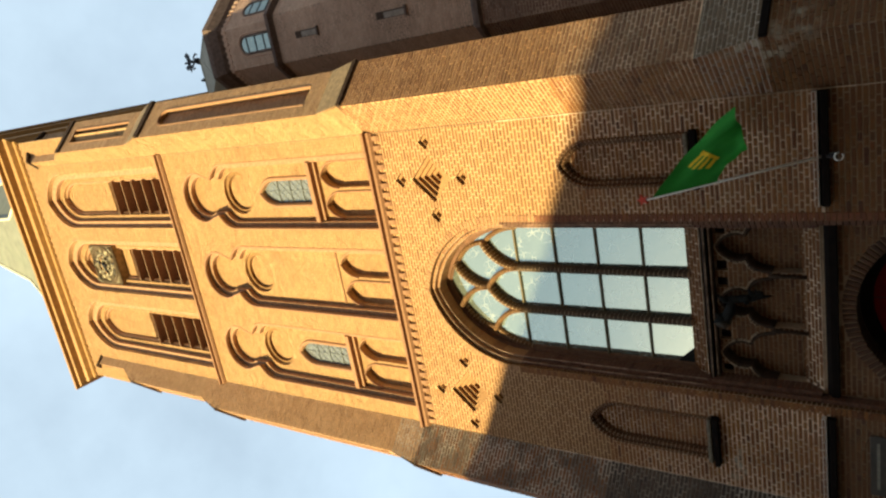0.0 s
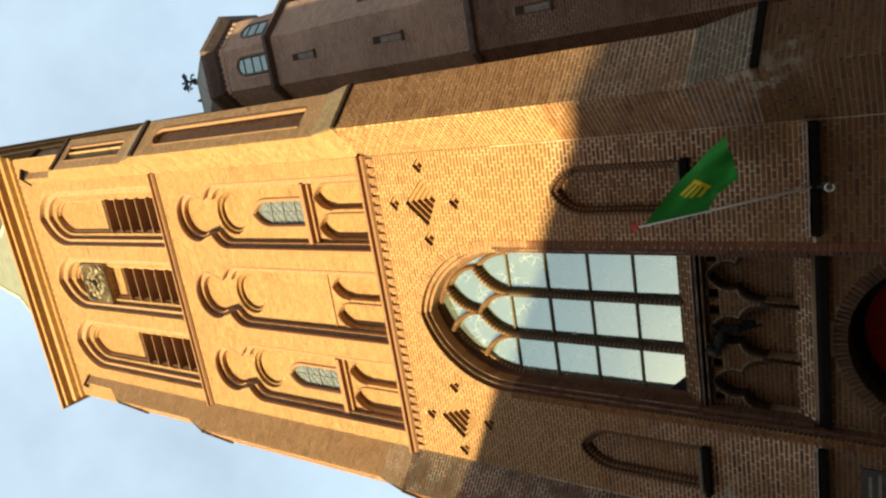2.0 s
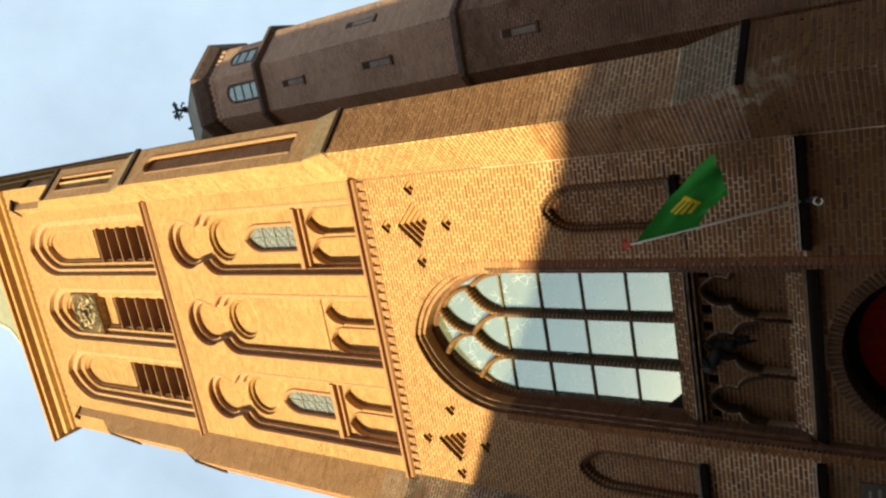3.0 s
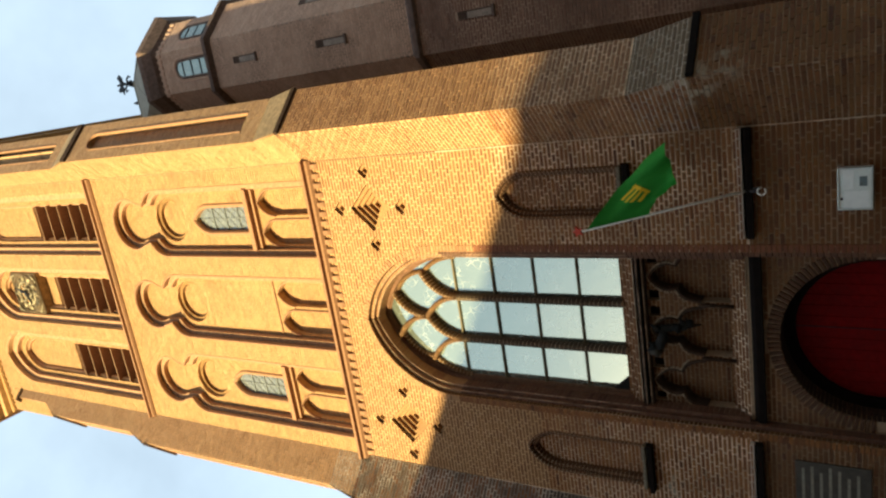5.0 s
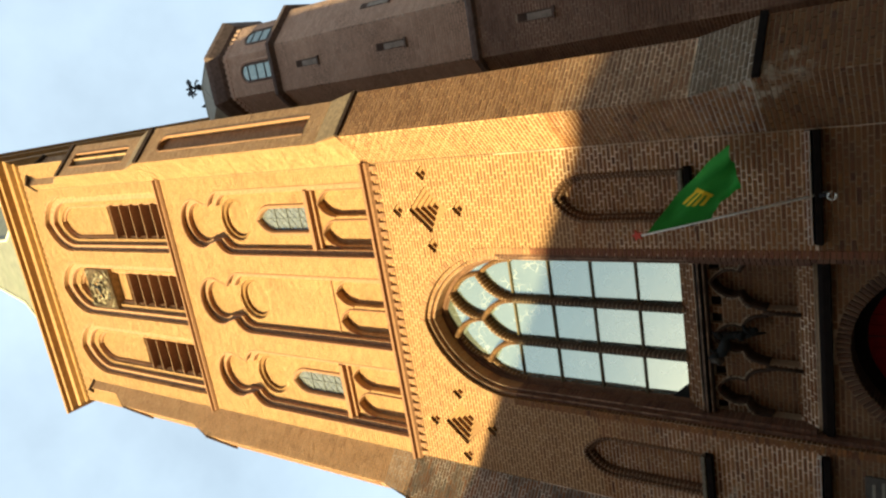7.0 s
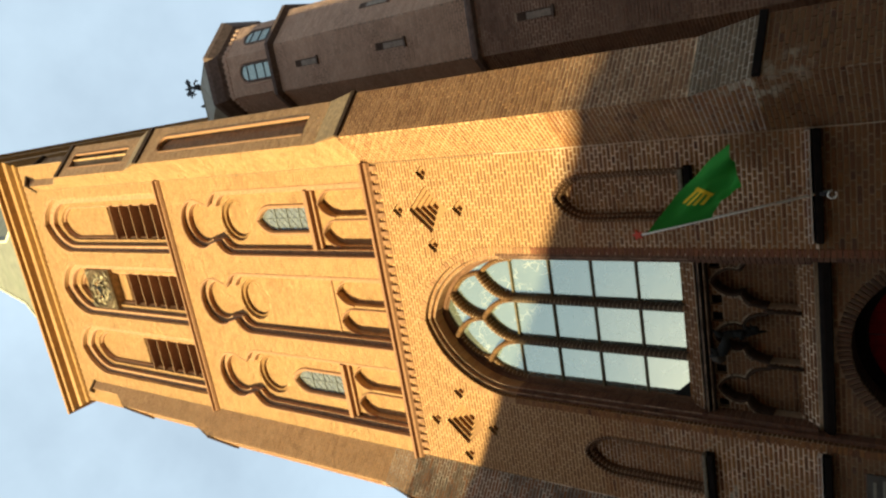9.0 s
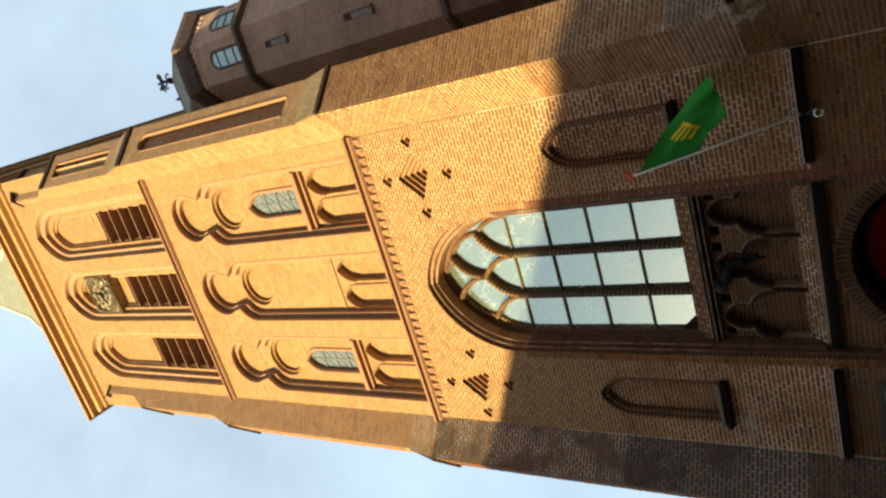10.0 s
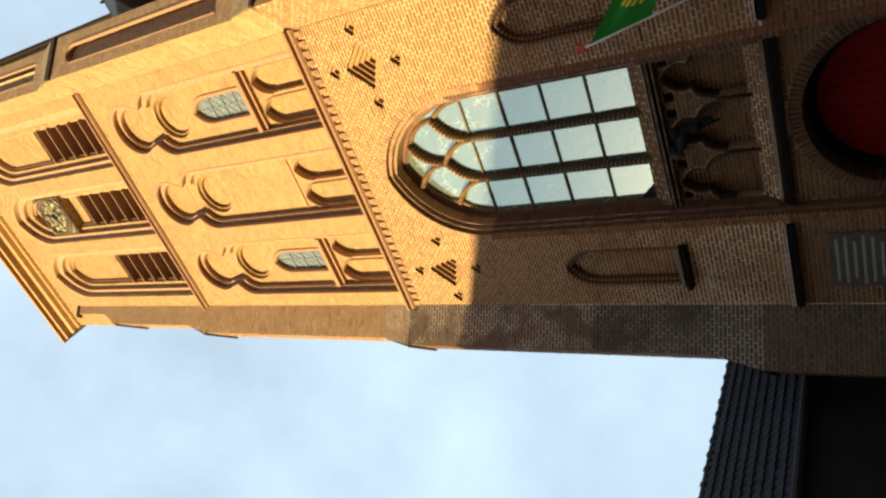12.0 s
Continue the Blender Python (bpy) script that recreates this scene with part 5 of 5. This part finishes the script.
    part("gable_cap", bm, drip_brown, body, matrix=base)
    return body


for side in (-1, 1):
    buttress(side)
    part("corner_joint", tube([(side * (HALF - 0.009), -0.009, 0.0), (side * (HALF - 0.009), -0.009, 7.2)], 0.006, 6), mortar, front_wall, "pale pointed mortar joint in the corner")
    part("corner_joint", tube([(side * (HALF - 0.009), -0.009, 7.2), (side * (HALF - 0.009), -0.009, TOP)], 0.006, 6), weather_stone, upper_wall)

# ---------------------------------------------------------------- stair turret beside the tower
TX, TY, TR = 4.83, 4.06, 1.29      # its axis and the distance from it to a face
turret = thing("stair_turret", "shaded eight-sided brown brick stair turret with small lantern storey", "stair turret")


def eight(r, z, turn=22.5):
    c = r / math.cos(math.pi / 8)
    return [(TX + c * math.cos(radians(turn + 45 * k)), TY + c * math.sin(radians(turn + 45 * k)), z) for k in range(8)]


def lathe_eight(name, prof, mat, label=""):
    bm = bmesh.new()
    rings = [[bm.verts.new(p) for p in eight(r, z)] for r, z in prof]
    for one, two in zip(rings, rings[1:]):
        for k in range(8):
            bm.faces.new((one[k], one[(k + 1) % 8], two[(k + 1) % 8], two[k]))
    bm.faces.new(rings[0][::-1])
    bm.faces.new(rings[-1])
    return part(name, bm, mat, turret, label)


lathe_eight("lower_shaft", [(TR + 0.06, 0), (TR + 0.06, 8.80)], turret_mortar)
lathe_eight("turret_belt", [(TR + 0.06, 8.80), (TR + 0.15, 8.83), (TR + 0.15, 8.93), (TR, 9.06)], turret_trim, "dark moulded belt of the turret")
lathe_eight("upper_shaft", [(TR, 8.9), (TR, 14.40)], turret_mortar)
lathe_eight("turret_belt", [(TR, 14.38), (TR + 0.13, 14.44), (TR + 0.13, 14.54), (TR - 0.05, 14.68)], turret_trim)
lathe_eight("lantern_storey", [(TR - 0.12, 14.5), (TR - 0.12, 16.6)], turret_mortar, "lantern storey with arched windows")
turret_cornice = lathe_eight("turret_cornice", [(TR - 0.12, 16.42), (TR - 0.02, 16.50), (TR + 0.10, 16.72), (TR + 0.12, 16.86), (TR + 0.02, 16.90)], turret_trim)
bm = bmesh.new()
eave = [bm.verts.new(p) for p in eight(TR + 0.04, 16.88)]
peak, back_peak = bm.verts.new((TX, TY, 19.06)), bm.verts.new((3.53, TY, 19.06))
for k in (5, 6, 7, 0, 1):
    bm.faces.new((eave[k], eave[(k + 1) % 8], peak))
for tri in ((eave[4], eave[5], back_peak), (eave[5], peak, back_peak), (eave[2], eave[3], back_peak), (eave[2], back_peak, peak), (eave[3], eave[4], back_peak), eave[::-1]):
    bm.faces.new(tri)
turret_roof = part("turret_roof", bm, grey_lead, turret, "grey lead turret roof with a short ridge")
for k in (5, 6, 7):
    c = (TR + 0.04) / math.cos(math.pi / 8)
    a = radians(22.5 + 45 * k)
    part("hip_roll", tube([(TX + c * math.cos(a), TY + c * math.sin(a), 16.90), (TX, TY, 19.06)], 0.022, 6), grey_lead, turret_roof)
part("ridge_roll", tube([(TX, TY, 19.06), (3.53, TY, 19.06)], 0.035, 6), grey_lead, turret_roof)


def turret_face(k, r):
    """The frame of a face: 0 looks to the street, 1 to the east of it, -1 to the west."""
    a = radians(-90 + 45 * k)
    return Matrix.Translation((TX + r * math.cos(a), TY + r * math.sin(a), 0)) @ Matrix.Rotation(a + math.pi / 2, 4, "Z")


side_half = TR * math.tan(math.pi / 8)
for k in (-1, 0, 1):
    low, mid_f, high_f = turret_face(k, TR + 0.06), turret_face(k, TR), turret_face(k, TR - 0.12)
    slits = {0: ((7.25, 7.95), (10.60, 11.35), (13.10, 13.78)), 1: ((11.1, 11.9),), -1: ()}[k]
    holes_low = [rect(-0.075, a, 0.075, b) for a, b in slits if b < 8.8]
    holes_mid = [rect(-0.075, a, 0.075, b) for a, b in slits if a > 9]
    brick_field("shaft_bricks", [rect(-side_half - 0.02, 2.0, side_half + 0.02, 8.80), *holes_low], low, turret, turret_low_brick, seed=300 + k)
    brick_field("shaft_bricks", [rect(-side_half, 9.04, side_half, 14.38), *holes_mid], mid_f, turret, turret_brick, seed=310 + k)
    arch = round_head(0.03, 0.205, 14.68, 15.62)
    lh = side_half - 0.05
    brick_field("lantern_bricks", [rect(-lh, 14.66, lh, 16.42)] + [arch] * (k >= 0), high_f, turret, turret_brick, seed=320 + k)
    for a, b in slits:
        f = low if b < 8.8 else mid_f
        # flat dark and grey plates stand in for the slit's hollow and lit sill
        w = part("slit_window", box((-0.075, -0.012, a), (0.075, 0.02, b)), black_void, turret, "narrow slit window", matrix=f)
        part("slit_sill", box((-0.10, -0.05, a - 0.05), (0.10, 0.0, a), 0.006), turret_trim, w, matrix=f)
        part("slit_slope", box((-0.066, -0.018, a + 0.02), (0.05, -0.013, b - 0.20)), slit_stone, w, matrix=f)
    if k >= 0:
        pane = slab("lantern_window", [round_head(0.03, 0.175, 14.70, 15.60)], -0.014, -0.008, lantern_glass, turret, "round-arched lantern window", matrix=high_f)
        bar(round_head(0.03, 0.20, 14.68, 15.61)[1:] + [(-0.17, 14.68)], 0.06, -0.035, 0.02, "lantern_frame", turret_trim, pane, "", high_f)
        bar(round_head(0.03, 0.275, 14.68, 15.61)[1:] + [(-0.245, 14.68)], 0.05, -0.03, 0.02, "lantern_arch", turret_brick, pane, "", high_f)
        for z in (14.98, 15.28, 15.58):
            part("lantern_bar", box((-0.15, -0.026, z - 0.016), (0.21, -0.014, z + 0.016)), iron, pane, matrix=high_f)
    for n in range(7):
        part("corbel_tooth", box((-lh + 0.06 + n * (2 * lh - 0.12) / 6 - 0.035, -0.03, 16.28), (-lh + 0.06 + n * (2 * lh - 0.12) / 6 + 0.035, 0.0, 16.43), 0.005), turret_brick, turret_cornice, matrix=high_f)

vane = thing("weathervane", "dark wrought-iron weathervane on the turret roof", "weathervane")
def up(z):
    return 18.98 + (z - 18.98) * 0.70


part("vane_rod", tube([(TX, TY, 18.98), (TX, TY, up(20.13))], 0.03, 6), iron, vane)
part("vane_knob", tube([(TX, TY, up(19.20)), (TX, TY, up(19.26)), (TX, TY, up(19.34)), (TX, TY, up(19.40))], [0.03, 0.09, 0.09, 0.03], 8), iron, vane)
for a in range(4):
    c, s = math.cos(a * math.pi / 2 + 0.4), math.sin(a * math.pi / 2 + 0.4)
    part("scroll_arm", tube([(TX, TY, up(19.48)), (TX + 0.13 * c, TY + 0.13 * s, up(19.60)), (TX + 0.23 * c, TY + 0.23 * s, up(19.50)), (TX + 0.19 * c, TY + 0.19 * s, up(19.40))], 0.026, 5), iron, vane)
bm = bmesh.new()
blade = [(-0.28, 19.84), (-0.12, 19.76), (0.05, 19.84), (0.18, 19.74), (0.28, 19.90), (0.20, 20.06), (0.08, 19.95), (-0.06, 19.98), (-0.13, 20.16), (-0.21, 20.06), (-0.17, 19.94)]
prism_into(bm, blade, lambda p: (TX + p[0], TY - 0.012, up(p[1])), lambda p: (TX + p[0], TY + 0.012, up(p[1])))
part("vane_blade", bm, iron, vane)
part("roof_finial", tube([(TX - 0.55, TY, 19.05), (TX - 0.55, TY, 19.16), (TX - 0.55, TY, 19.28)], [0.03, 0.05, 0.015], 6), iron, vane)

# church body behind the tower, that closes the view between tower and turret
nave = thing("church_nave", "brick flank of the church behind the tower", "church", kind="structure")
part("nave_wall", box((3.56, 5.4, 0), (9.5, 6.0, 7.2)), plain_brick, nave)
part("nave_side", box((9.5, 5.4, 0), (9.9, 20, 7.2)), plain_brick, nave)

# ---------------------------------------------------------------- flag
FOOT, TIP = Vector((2.05, -0.03, 2.80)), Vector((1.79, -0.90, 4.69))
flag = thing("flag", "green flag with yellow emblem on a slanting white wall pole", "flag")
part("pole", tube([FOOT - (TIP - FOOT) * 0.06, TIP], [0.018, 0.013], 8), pole_white, flag, smooth=True)
cup = (TIP - FOOT).normalized()
part("bracket", tube([FOOT - cup * 0.08, FOOT + cup * 0.05], 0.02, 10), grey_paint, flag)
part("bracket_plate", box((FOOT.x - 0.025, -0.125, 2.71), (FOOT.x + 0.025, -0.112, 2.82), 0.004), iron, flag)
hook = [(FOOT.x + 0.045 * math.cos(a * 0.5), -0.16, 2.685 + 0.045 * math.sin(a * 0.5)) for a in range(1, 12)]
part("cleat", tube(hook, 0.011, 6), pole_white, flag, "white rope cleat")
bm = bmesh.new()
star = []
for k in range(10):
    r = 0.075 if k % 2 == 0 else 0.034
    star.append((r * math.sin(k * math.pi / 5), r * math.cos(k * math.pi / 5)))
prism_into(bm, star, lambda p: TIP + Vector((p[0], -0.015, p[1] + 0.05)), lambda p: TIP + Vector((p[0], 0.015, p[1] + 0.05)))
part("finial", bm, red_paint, flag, "small red star finial")


def cloth_at(u, v):
    """The cloth: u runs down the pole, v out to the free edge; folds deepen away from the tip."""
    top, low = TIP + (FOOT - TIP) * 0.03, TIP + (FOOT - TIP) * 0.40
    a = top.lerp(low, u)
    free_top, free_low = Vector((2.80, -0.76, 3.64)), Vector((2.33, -0.80, 3.50))
    b = free_top.lerp(free_low, u)
    p = a.lerp(b, v)
    p.z += 0.06 * math.sin(math.pi * v) * (1 - u) + 0.07 * math.sin(math.pi * v) * u + 0.018 * math.sin(17 * v + 5 * u) * v
    p.x += 0.02 * math.sin(11 * u + 2) * v
    p.y += 0.07 * math.sin(7.0 * u + 3.5 * v) * v + 0.035 * math.sin(13 * u - 4 * v) * v
    return p


def cloth(name, u0, u1, v0, v1, off, mat, label=""):
    bm = bmesh.new()
    nu, nv = 22, 22
    front = [[bm.verts.new(cloth_at(u0 + (u1 - u0) * i / nu, v0 + (v1 - v0) * j / nv) + Vector((0, -off, 0))) for j in range(nv + 1)] for i in range(nu + 1)]
    rear = [[bm.verts.new(cloth_at(u0 + (u1 - u0) * i / nu, v0 + (v1 - v0) * j / nv) + Vector((0, off, 0))) for j in range(nv + 1)] for i in range(nu + 1)]
    for i in range(nu):
        for j in range(nv):
            bm.faces.new((front[i][j], front[i + 1][j], front[i + 1][j + 1], front[i][j + 1]))
            bm.faces.new((rear[i][j], rear[i][j + 1], rear[i + 1][j + 1], rear[i + 1][j]))
    return part(name, bm, mat, flag, label, smooth=True)


cloth("cloth", 0, 1, 0, 1, 0.002, flag_green, "green flag cloth hanging in folds")
for k in range(4):
    cloth("emblem_stripe", 0.24 + k * 0.125, 0.31 + k * 0.125, 0.36 + 0.02 * abs(k - 1.5), 0.575, 0.006, flag_yellow)
cloth("emblem_band", 0.22, 0.71, 0.565, 0.615, 0.0065, flag_yellow)

# ---------------------------------------------------------------- small things on the wall
case = thing("notice_case", "white wall-mounted notice case with papers behind glass", "notice case")
part("case_body", box((1.78, -0.10, 1.55), (2.27, -0.012, 1.90), 0.006), white_metal, case)
part("case_panel", box((1.81, -0.106, 1.58), (2.24, -0.1005, 1.87)), paper_pale, case)
part("notice", box((2.025, -0.110, 1.738), (2.25, -0.1065, 1.846), 0.001), white_metal, case)
part("notice", box((2.057, -0.110, 1.606), (2.168, -0.1065, 1.682), 0.001), paper_dark, case)
part("notice", box((1.805, -0.109, 1.585), (2.005, -0.1065, 1.835), 0.001), white_metal, case)
for x0, x1, z0, z1 in ((1.782, 1.802, 1.552, 1.898), (2.252, 2.268, 1.552, 1.898), (1.803, 2.251, 1.552, 1.570), (1.803, 2.251, 1.880, 1.898)):
    part("case_frame", box((x0, -0.114, z0), (x1, -0.1015, z1), 0.002), frame_metal, case)
part("case_lock", tube([(1.913, -0.113, 1.858), (1.913, -0.104, 1.858)], 0.016, 8), iron, case)

plaque = thing("stone_plaque", "grey-brown stone plaque with worn lines of lettering", "plaque")
part("plaque_slab", box((-2.50, -0.035, 1.55), (-1.62, -0.010, 2.42), 0.008), plaque_stone, plaque)
for k in range(7):
    half = (0.34, 0.38, 0.30, 0.39, 0.36, 0.27, 0.33)[k]
    part("inscription_bar", box((-2.06 - half, -0.039, 2.31 - k * 0.105), (-2.06 + half, -0.0355, 2.345 - k * 0.105)), plaque_line, plaque)

ornament = thing("wall_ornament", "dark weathered bronze branching ornament under the window sill", "ornament")
rng = random.Random(5)
trunk = [(-0.34, 0.29, 4.24), (-0.24, 0.25, 4.15), (-0.10, 0.24, 4.08), (0.02, 0.25, 4.08), (0.05, 0.27, 3.92), (0.06, 0.31, 3.74), (0.07, 0.36, 3.58)]
part("stem", tube(trunk, [0.035, 0.075, 0.07, 0.07, 0.05, 0.038, 0.012], 8), bronze, ornament, smooth=True)
part("lump", tube([(-0.36, 0.27, 4.12), (-0.34, 0.24, 4.17), (-0.33, 0.25, 4.25), (-0.33, 0.28, 4.29)], [0.03, 0.085, 0.075, 0.02], 9), plaque_stone, ornament, "grey stone lump", smooth=True)
for k in range(22):
    b = Vector(trunk[rng.randrange(1, 6)])
    e = b + Vector((rng.uniform(-0.13, 0.13), rng.uniform(-0.08, 0.04), rng.uniform(-0.10, 0.17)))
    m = b.lerp(e, 0.5) + Vector((rng.uniform(-0.04, 0.04), -0.03, rng.uniform(-0.04, 0.04)))
    part("leaf_lobe", tube([b, m, e], [0.03, rng.uniform(0.03, 0.05), 0.008], 6), bronze, ornament, smooth=True)

# ---------------------------------------------------------------- neighbouring roof
house = thing("neighbour_house", "low dark house with blue-black pantile roof beside the tower", "house")
part("house_wall", box((-9.5, -6.5, 0), (-4.36, 1.9, 2.95)), dark_wall, house)
RIDGE, EAVE = (-5.0, 4.27), (-4.30, 2.92)
bm = bmesh.new()
prism_into(bm, [(-4.36, 2.951), (RIDGE[0], RIDGE[1] - 0.08), (-9.0, RIDGE[1] - 0.10), (-9.5, 2.951)], lambda p: (p[0], -6.5, p[1]), lambda p: (p[0], 1.9, p[1]))
part("roof_core", bm, dark_wall, house)
verts, faces = [], []
down = Vector((EAVE[0] - RIDGE[0], 0, EAVE[1] - RIDGE[1]))
out = Vector((-down.z, 0, down.x)).normalized()
rows_n, tile = 9, 0.16
cols = int(8.4 / tile)
for r in range(rows_n):
    for c in range(cols):
        k = len(verts)
        y0 = -6.5 + c * tile
        for t, lift in ((r / rows_n, 0.0), ((r + 1.08) / rows_n, 0.035)):
            for s in range(6):
                wave = 0.013 * math.sin(2 * math.pi * s / 5) + 0.03
                p = Vector((RIDGE[0], y0 + tile * s / 5, RIDGE[1])) + down * t + out * (wave + lift)
                verts.append(tuple(p))
        for s in range(5):
            faces.append((k + s, k + s + 1, k + 7 + s, k + 6 + s))
        for s in range(6):
            verts.append(tuple(Vector(verts[k + 6 + s]) - out * 0.05))
        for s in range(5):
            faces.append((k + 6 + s, k + 7 + s, k + 13 + s, k + 12 + s))
mesh = bpy.data.meshes.new("roof_tiling")
mesh.from_pydata(verts, [], faces)
tagged(link_mesh("roof_tiling", mesh, pantile, house), kind="stuff")
for c in range(28):
    y = -6.5 + c * 0.30
    part("ridge_tile", tube([(RIDGE[0] - 0.02, y, RIDGE[1]), (RIDGE[0] - 0.02, y + 0.27, RIDGE[1]), (RIDGE[0] - 0.02, y + 0.28, RIDGE[1]), (RIDGE[0] - 0.02, y + 0.32, RIDGE[1])], [0.075, 0.075, 0.095, 0.095], 8), pantile, house)
part("gutter", tube([(-4.22, -6.5, 2.90), (-4.22, 1.2, 2.90)], 0.07, 8), iron, house)
part("rain_head", tube([(-4.20, 0.10, 3.15), (-4.20, 0.10, 3.45)], [0.05, 0.09], 8), iron, house)

# ---------------------------------------------------------------- houses out of view, added to shade the tower's foot and shape its light
def town_house(corner, along, back, long, deep_by, eaves, ridge, bays, label, walling=None):
    """A gabled house: its front runs from corner along a direction, its body lies to the side that back points to."""
    house = thing("town_house", label, "house", group="houses round the square")
    corner, along, back = Vector(corner), Vector(along).normalized(), Vector(back).normalized()
    base = Matrix(((along.x, back.x, 0, corner.x), (along.y, back.y, 0, corner.y), (0, 0, 1, 0), (0, 0, 0, 1)))
    wall = part("wall", box((0, 0, 0), (long, deep_by, eaves)), walling or far_brick, house, matrix=base)
    bm = bmesh.new()
    prism_into(bm, [(-0.4, eaves + 0.004), (deep_by / 2, ridge), (deep_by + 0.4, eaves + 0.004)], lambda p: (0.0, p[0], p[1]), lambda p: (long, p[0], p[1]))
    part("roof", bm, far_roof, house, matrix=base)
    step = long / bays
    for n in range(bays):
        z = 1.0
        while z + 2.0 < eaves:
            x = step * (n + 0.5)
            if n == 1 and z == 1.0:
                d = part("door", box((x - 0.5, -0.05, 0.02), (x + 0.5, 0.0, 2.3), 0.02), far_door, house, matrix=base)
                part("door_panel", box((x - 0.36, -0.07, 0.3), (x + 0.36, -0.052, 1.9), 0.01), far_door, d, matrix=base)
            else:
                w = part("window", box((x - 0.55, -0.06, z), (x + 0.55, 0.0, z + 1.7), 0.01), far_frame, house, matrix=base)
                for e in (-0.25, 0.25):
                    part("pane", box((x + e - 0.21, -0.075, z + 0.09), (x + e + 0.21, -0.064, z + 1.61)), far_glass, w, matrix=base)
                part("sill", box((x - 0.65, -0.14, z - 0.09), (x + 0.65, 0.0, z - 0.006), 0.01), far_frame, w, matrix=base)
            z += 3.1
    return house


HOUSE_LABEL = "out-of-view brown brick gabled town house with tiled roof, blocking light"
# the western row, whose ridge draws the line of shade on the tower
ways = Vector((0.158, 1.0, 0)).normalized()
west = Vector((-ways.y, ways.x, 0))
start = Vector((-10.46 + 0.158 * -7.0, -7.0, 0)) - west * 4.5
for k in range(5):
    town_house(start - ways * (9.0 * k), -ways, west, 8.98, 9.0, 7.2, 12.0, 3, HOUSE_LABEL)
# southern row, out of view, added to block low skylight
for k in range(5):
    town_house((-14.0 + 9.0 * k + 8.98, -31.5, 0), (-1, 0, 0), (0, -1, 0), 8.98, 9.0, 7.0, 11.5, 3, HOUSE_LABEL)
# tall row, out of view, added to cut the skylight on the wall
for k in range(4):
    town_house((-2.6 + 9.0 * k + 8.98, -12.5, 0), (-1, 0, 0), (0, -1, 0), 8.98, 10.0, 13.5, 18.5, 3, "out-of-view tall brown brick town house with tiled roof, blocking skylight")
# pale eastern row, out of view, added to bounce sunlight into shaded faces
for k in range(4):
    town_house((8.6, -2.6 - 9.0 * k, 0), (0, -1, 0), (1, 0, 0), 8.98, 9.0, 10.6, 14.4, 3, "out-of-view cream plastered gabled town house with tiled roof, bouncing sunlight", far_plaster)

# ---------------------------------------------------------------- ground
bm = bmesh.new()
bmesh.ops.create_grid(bm, x_segments=8, y_segments=8, size=1500)
tagged(part("ground", bm, paving), "grey paved square round the church", "ground", kind="structure")
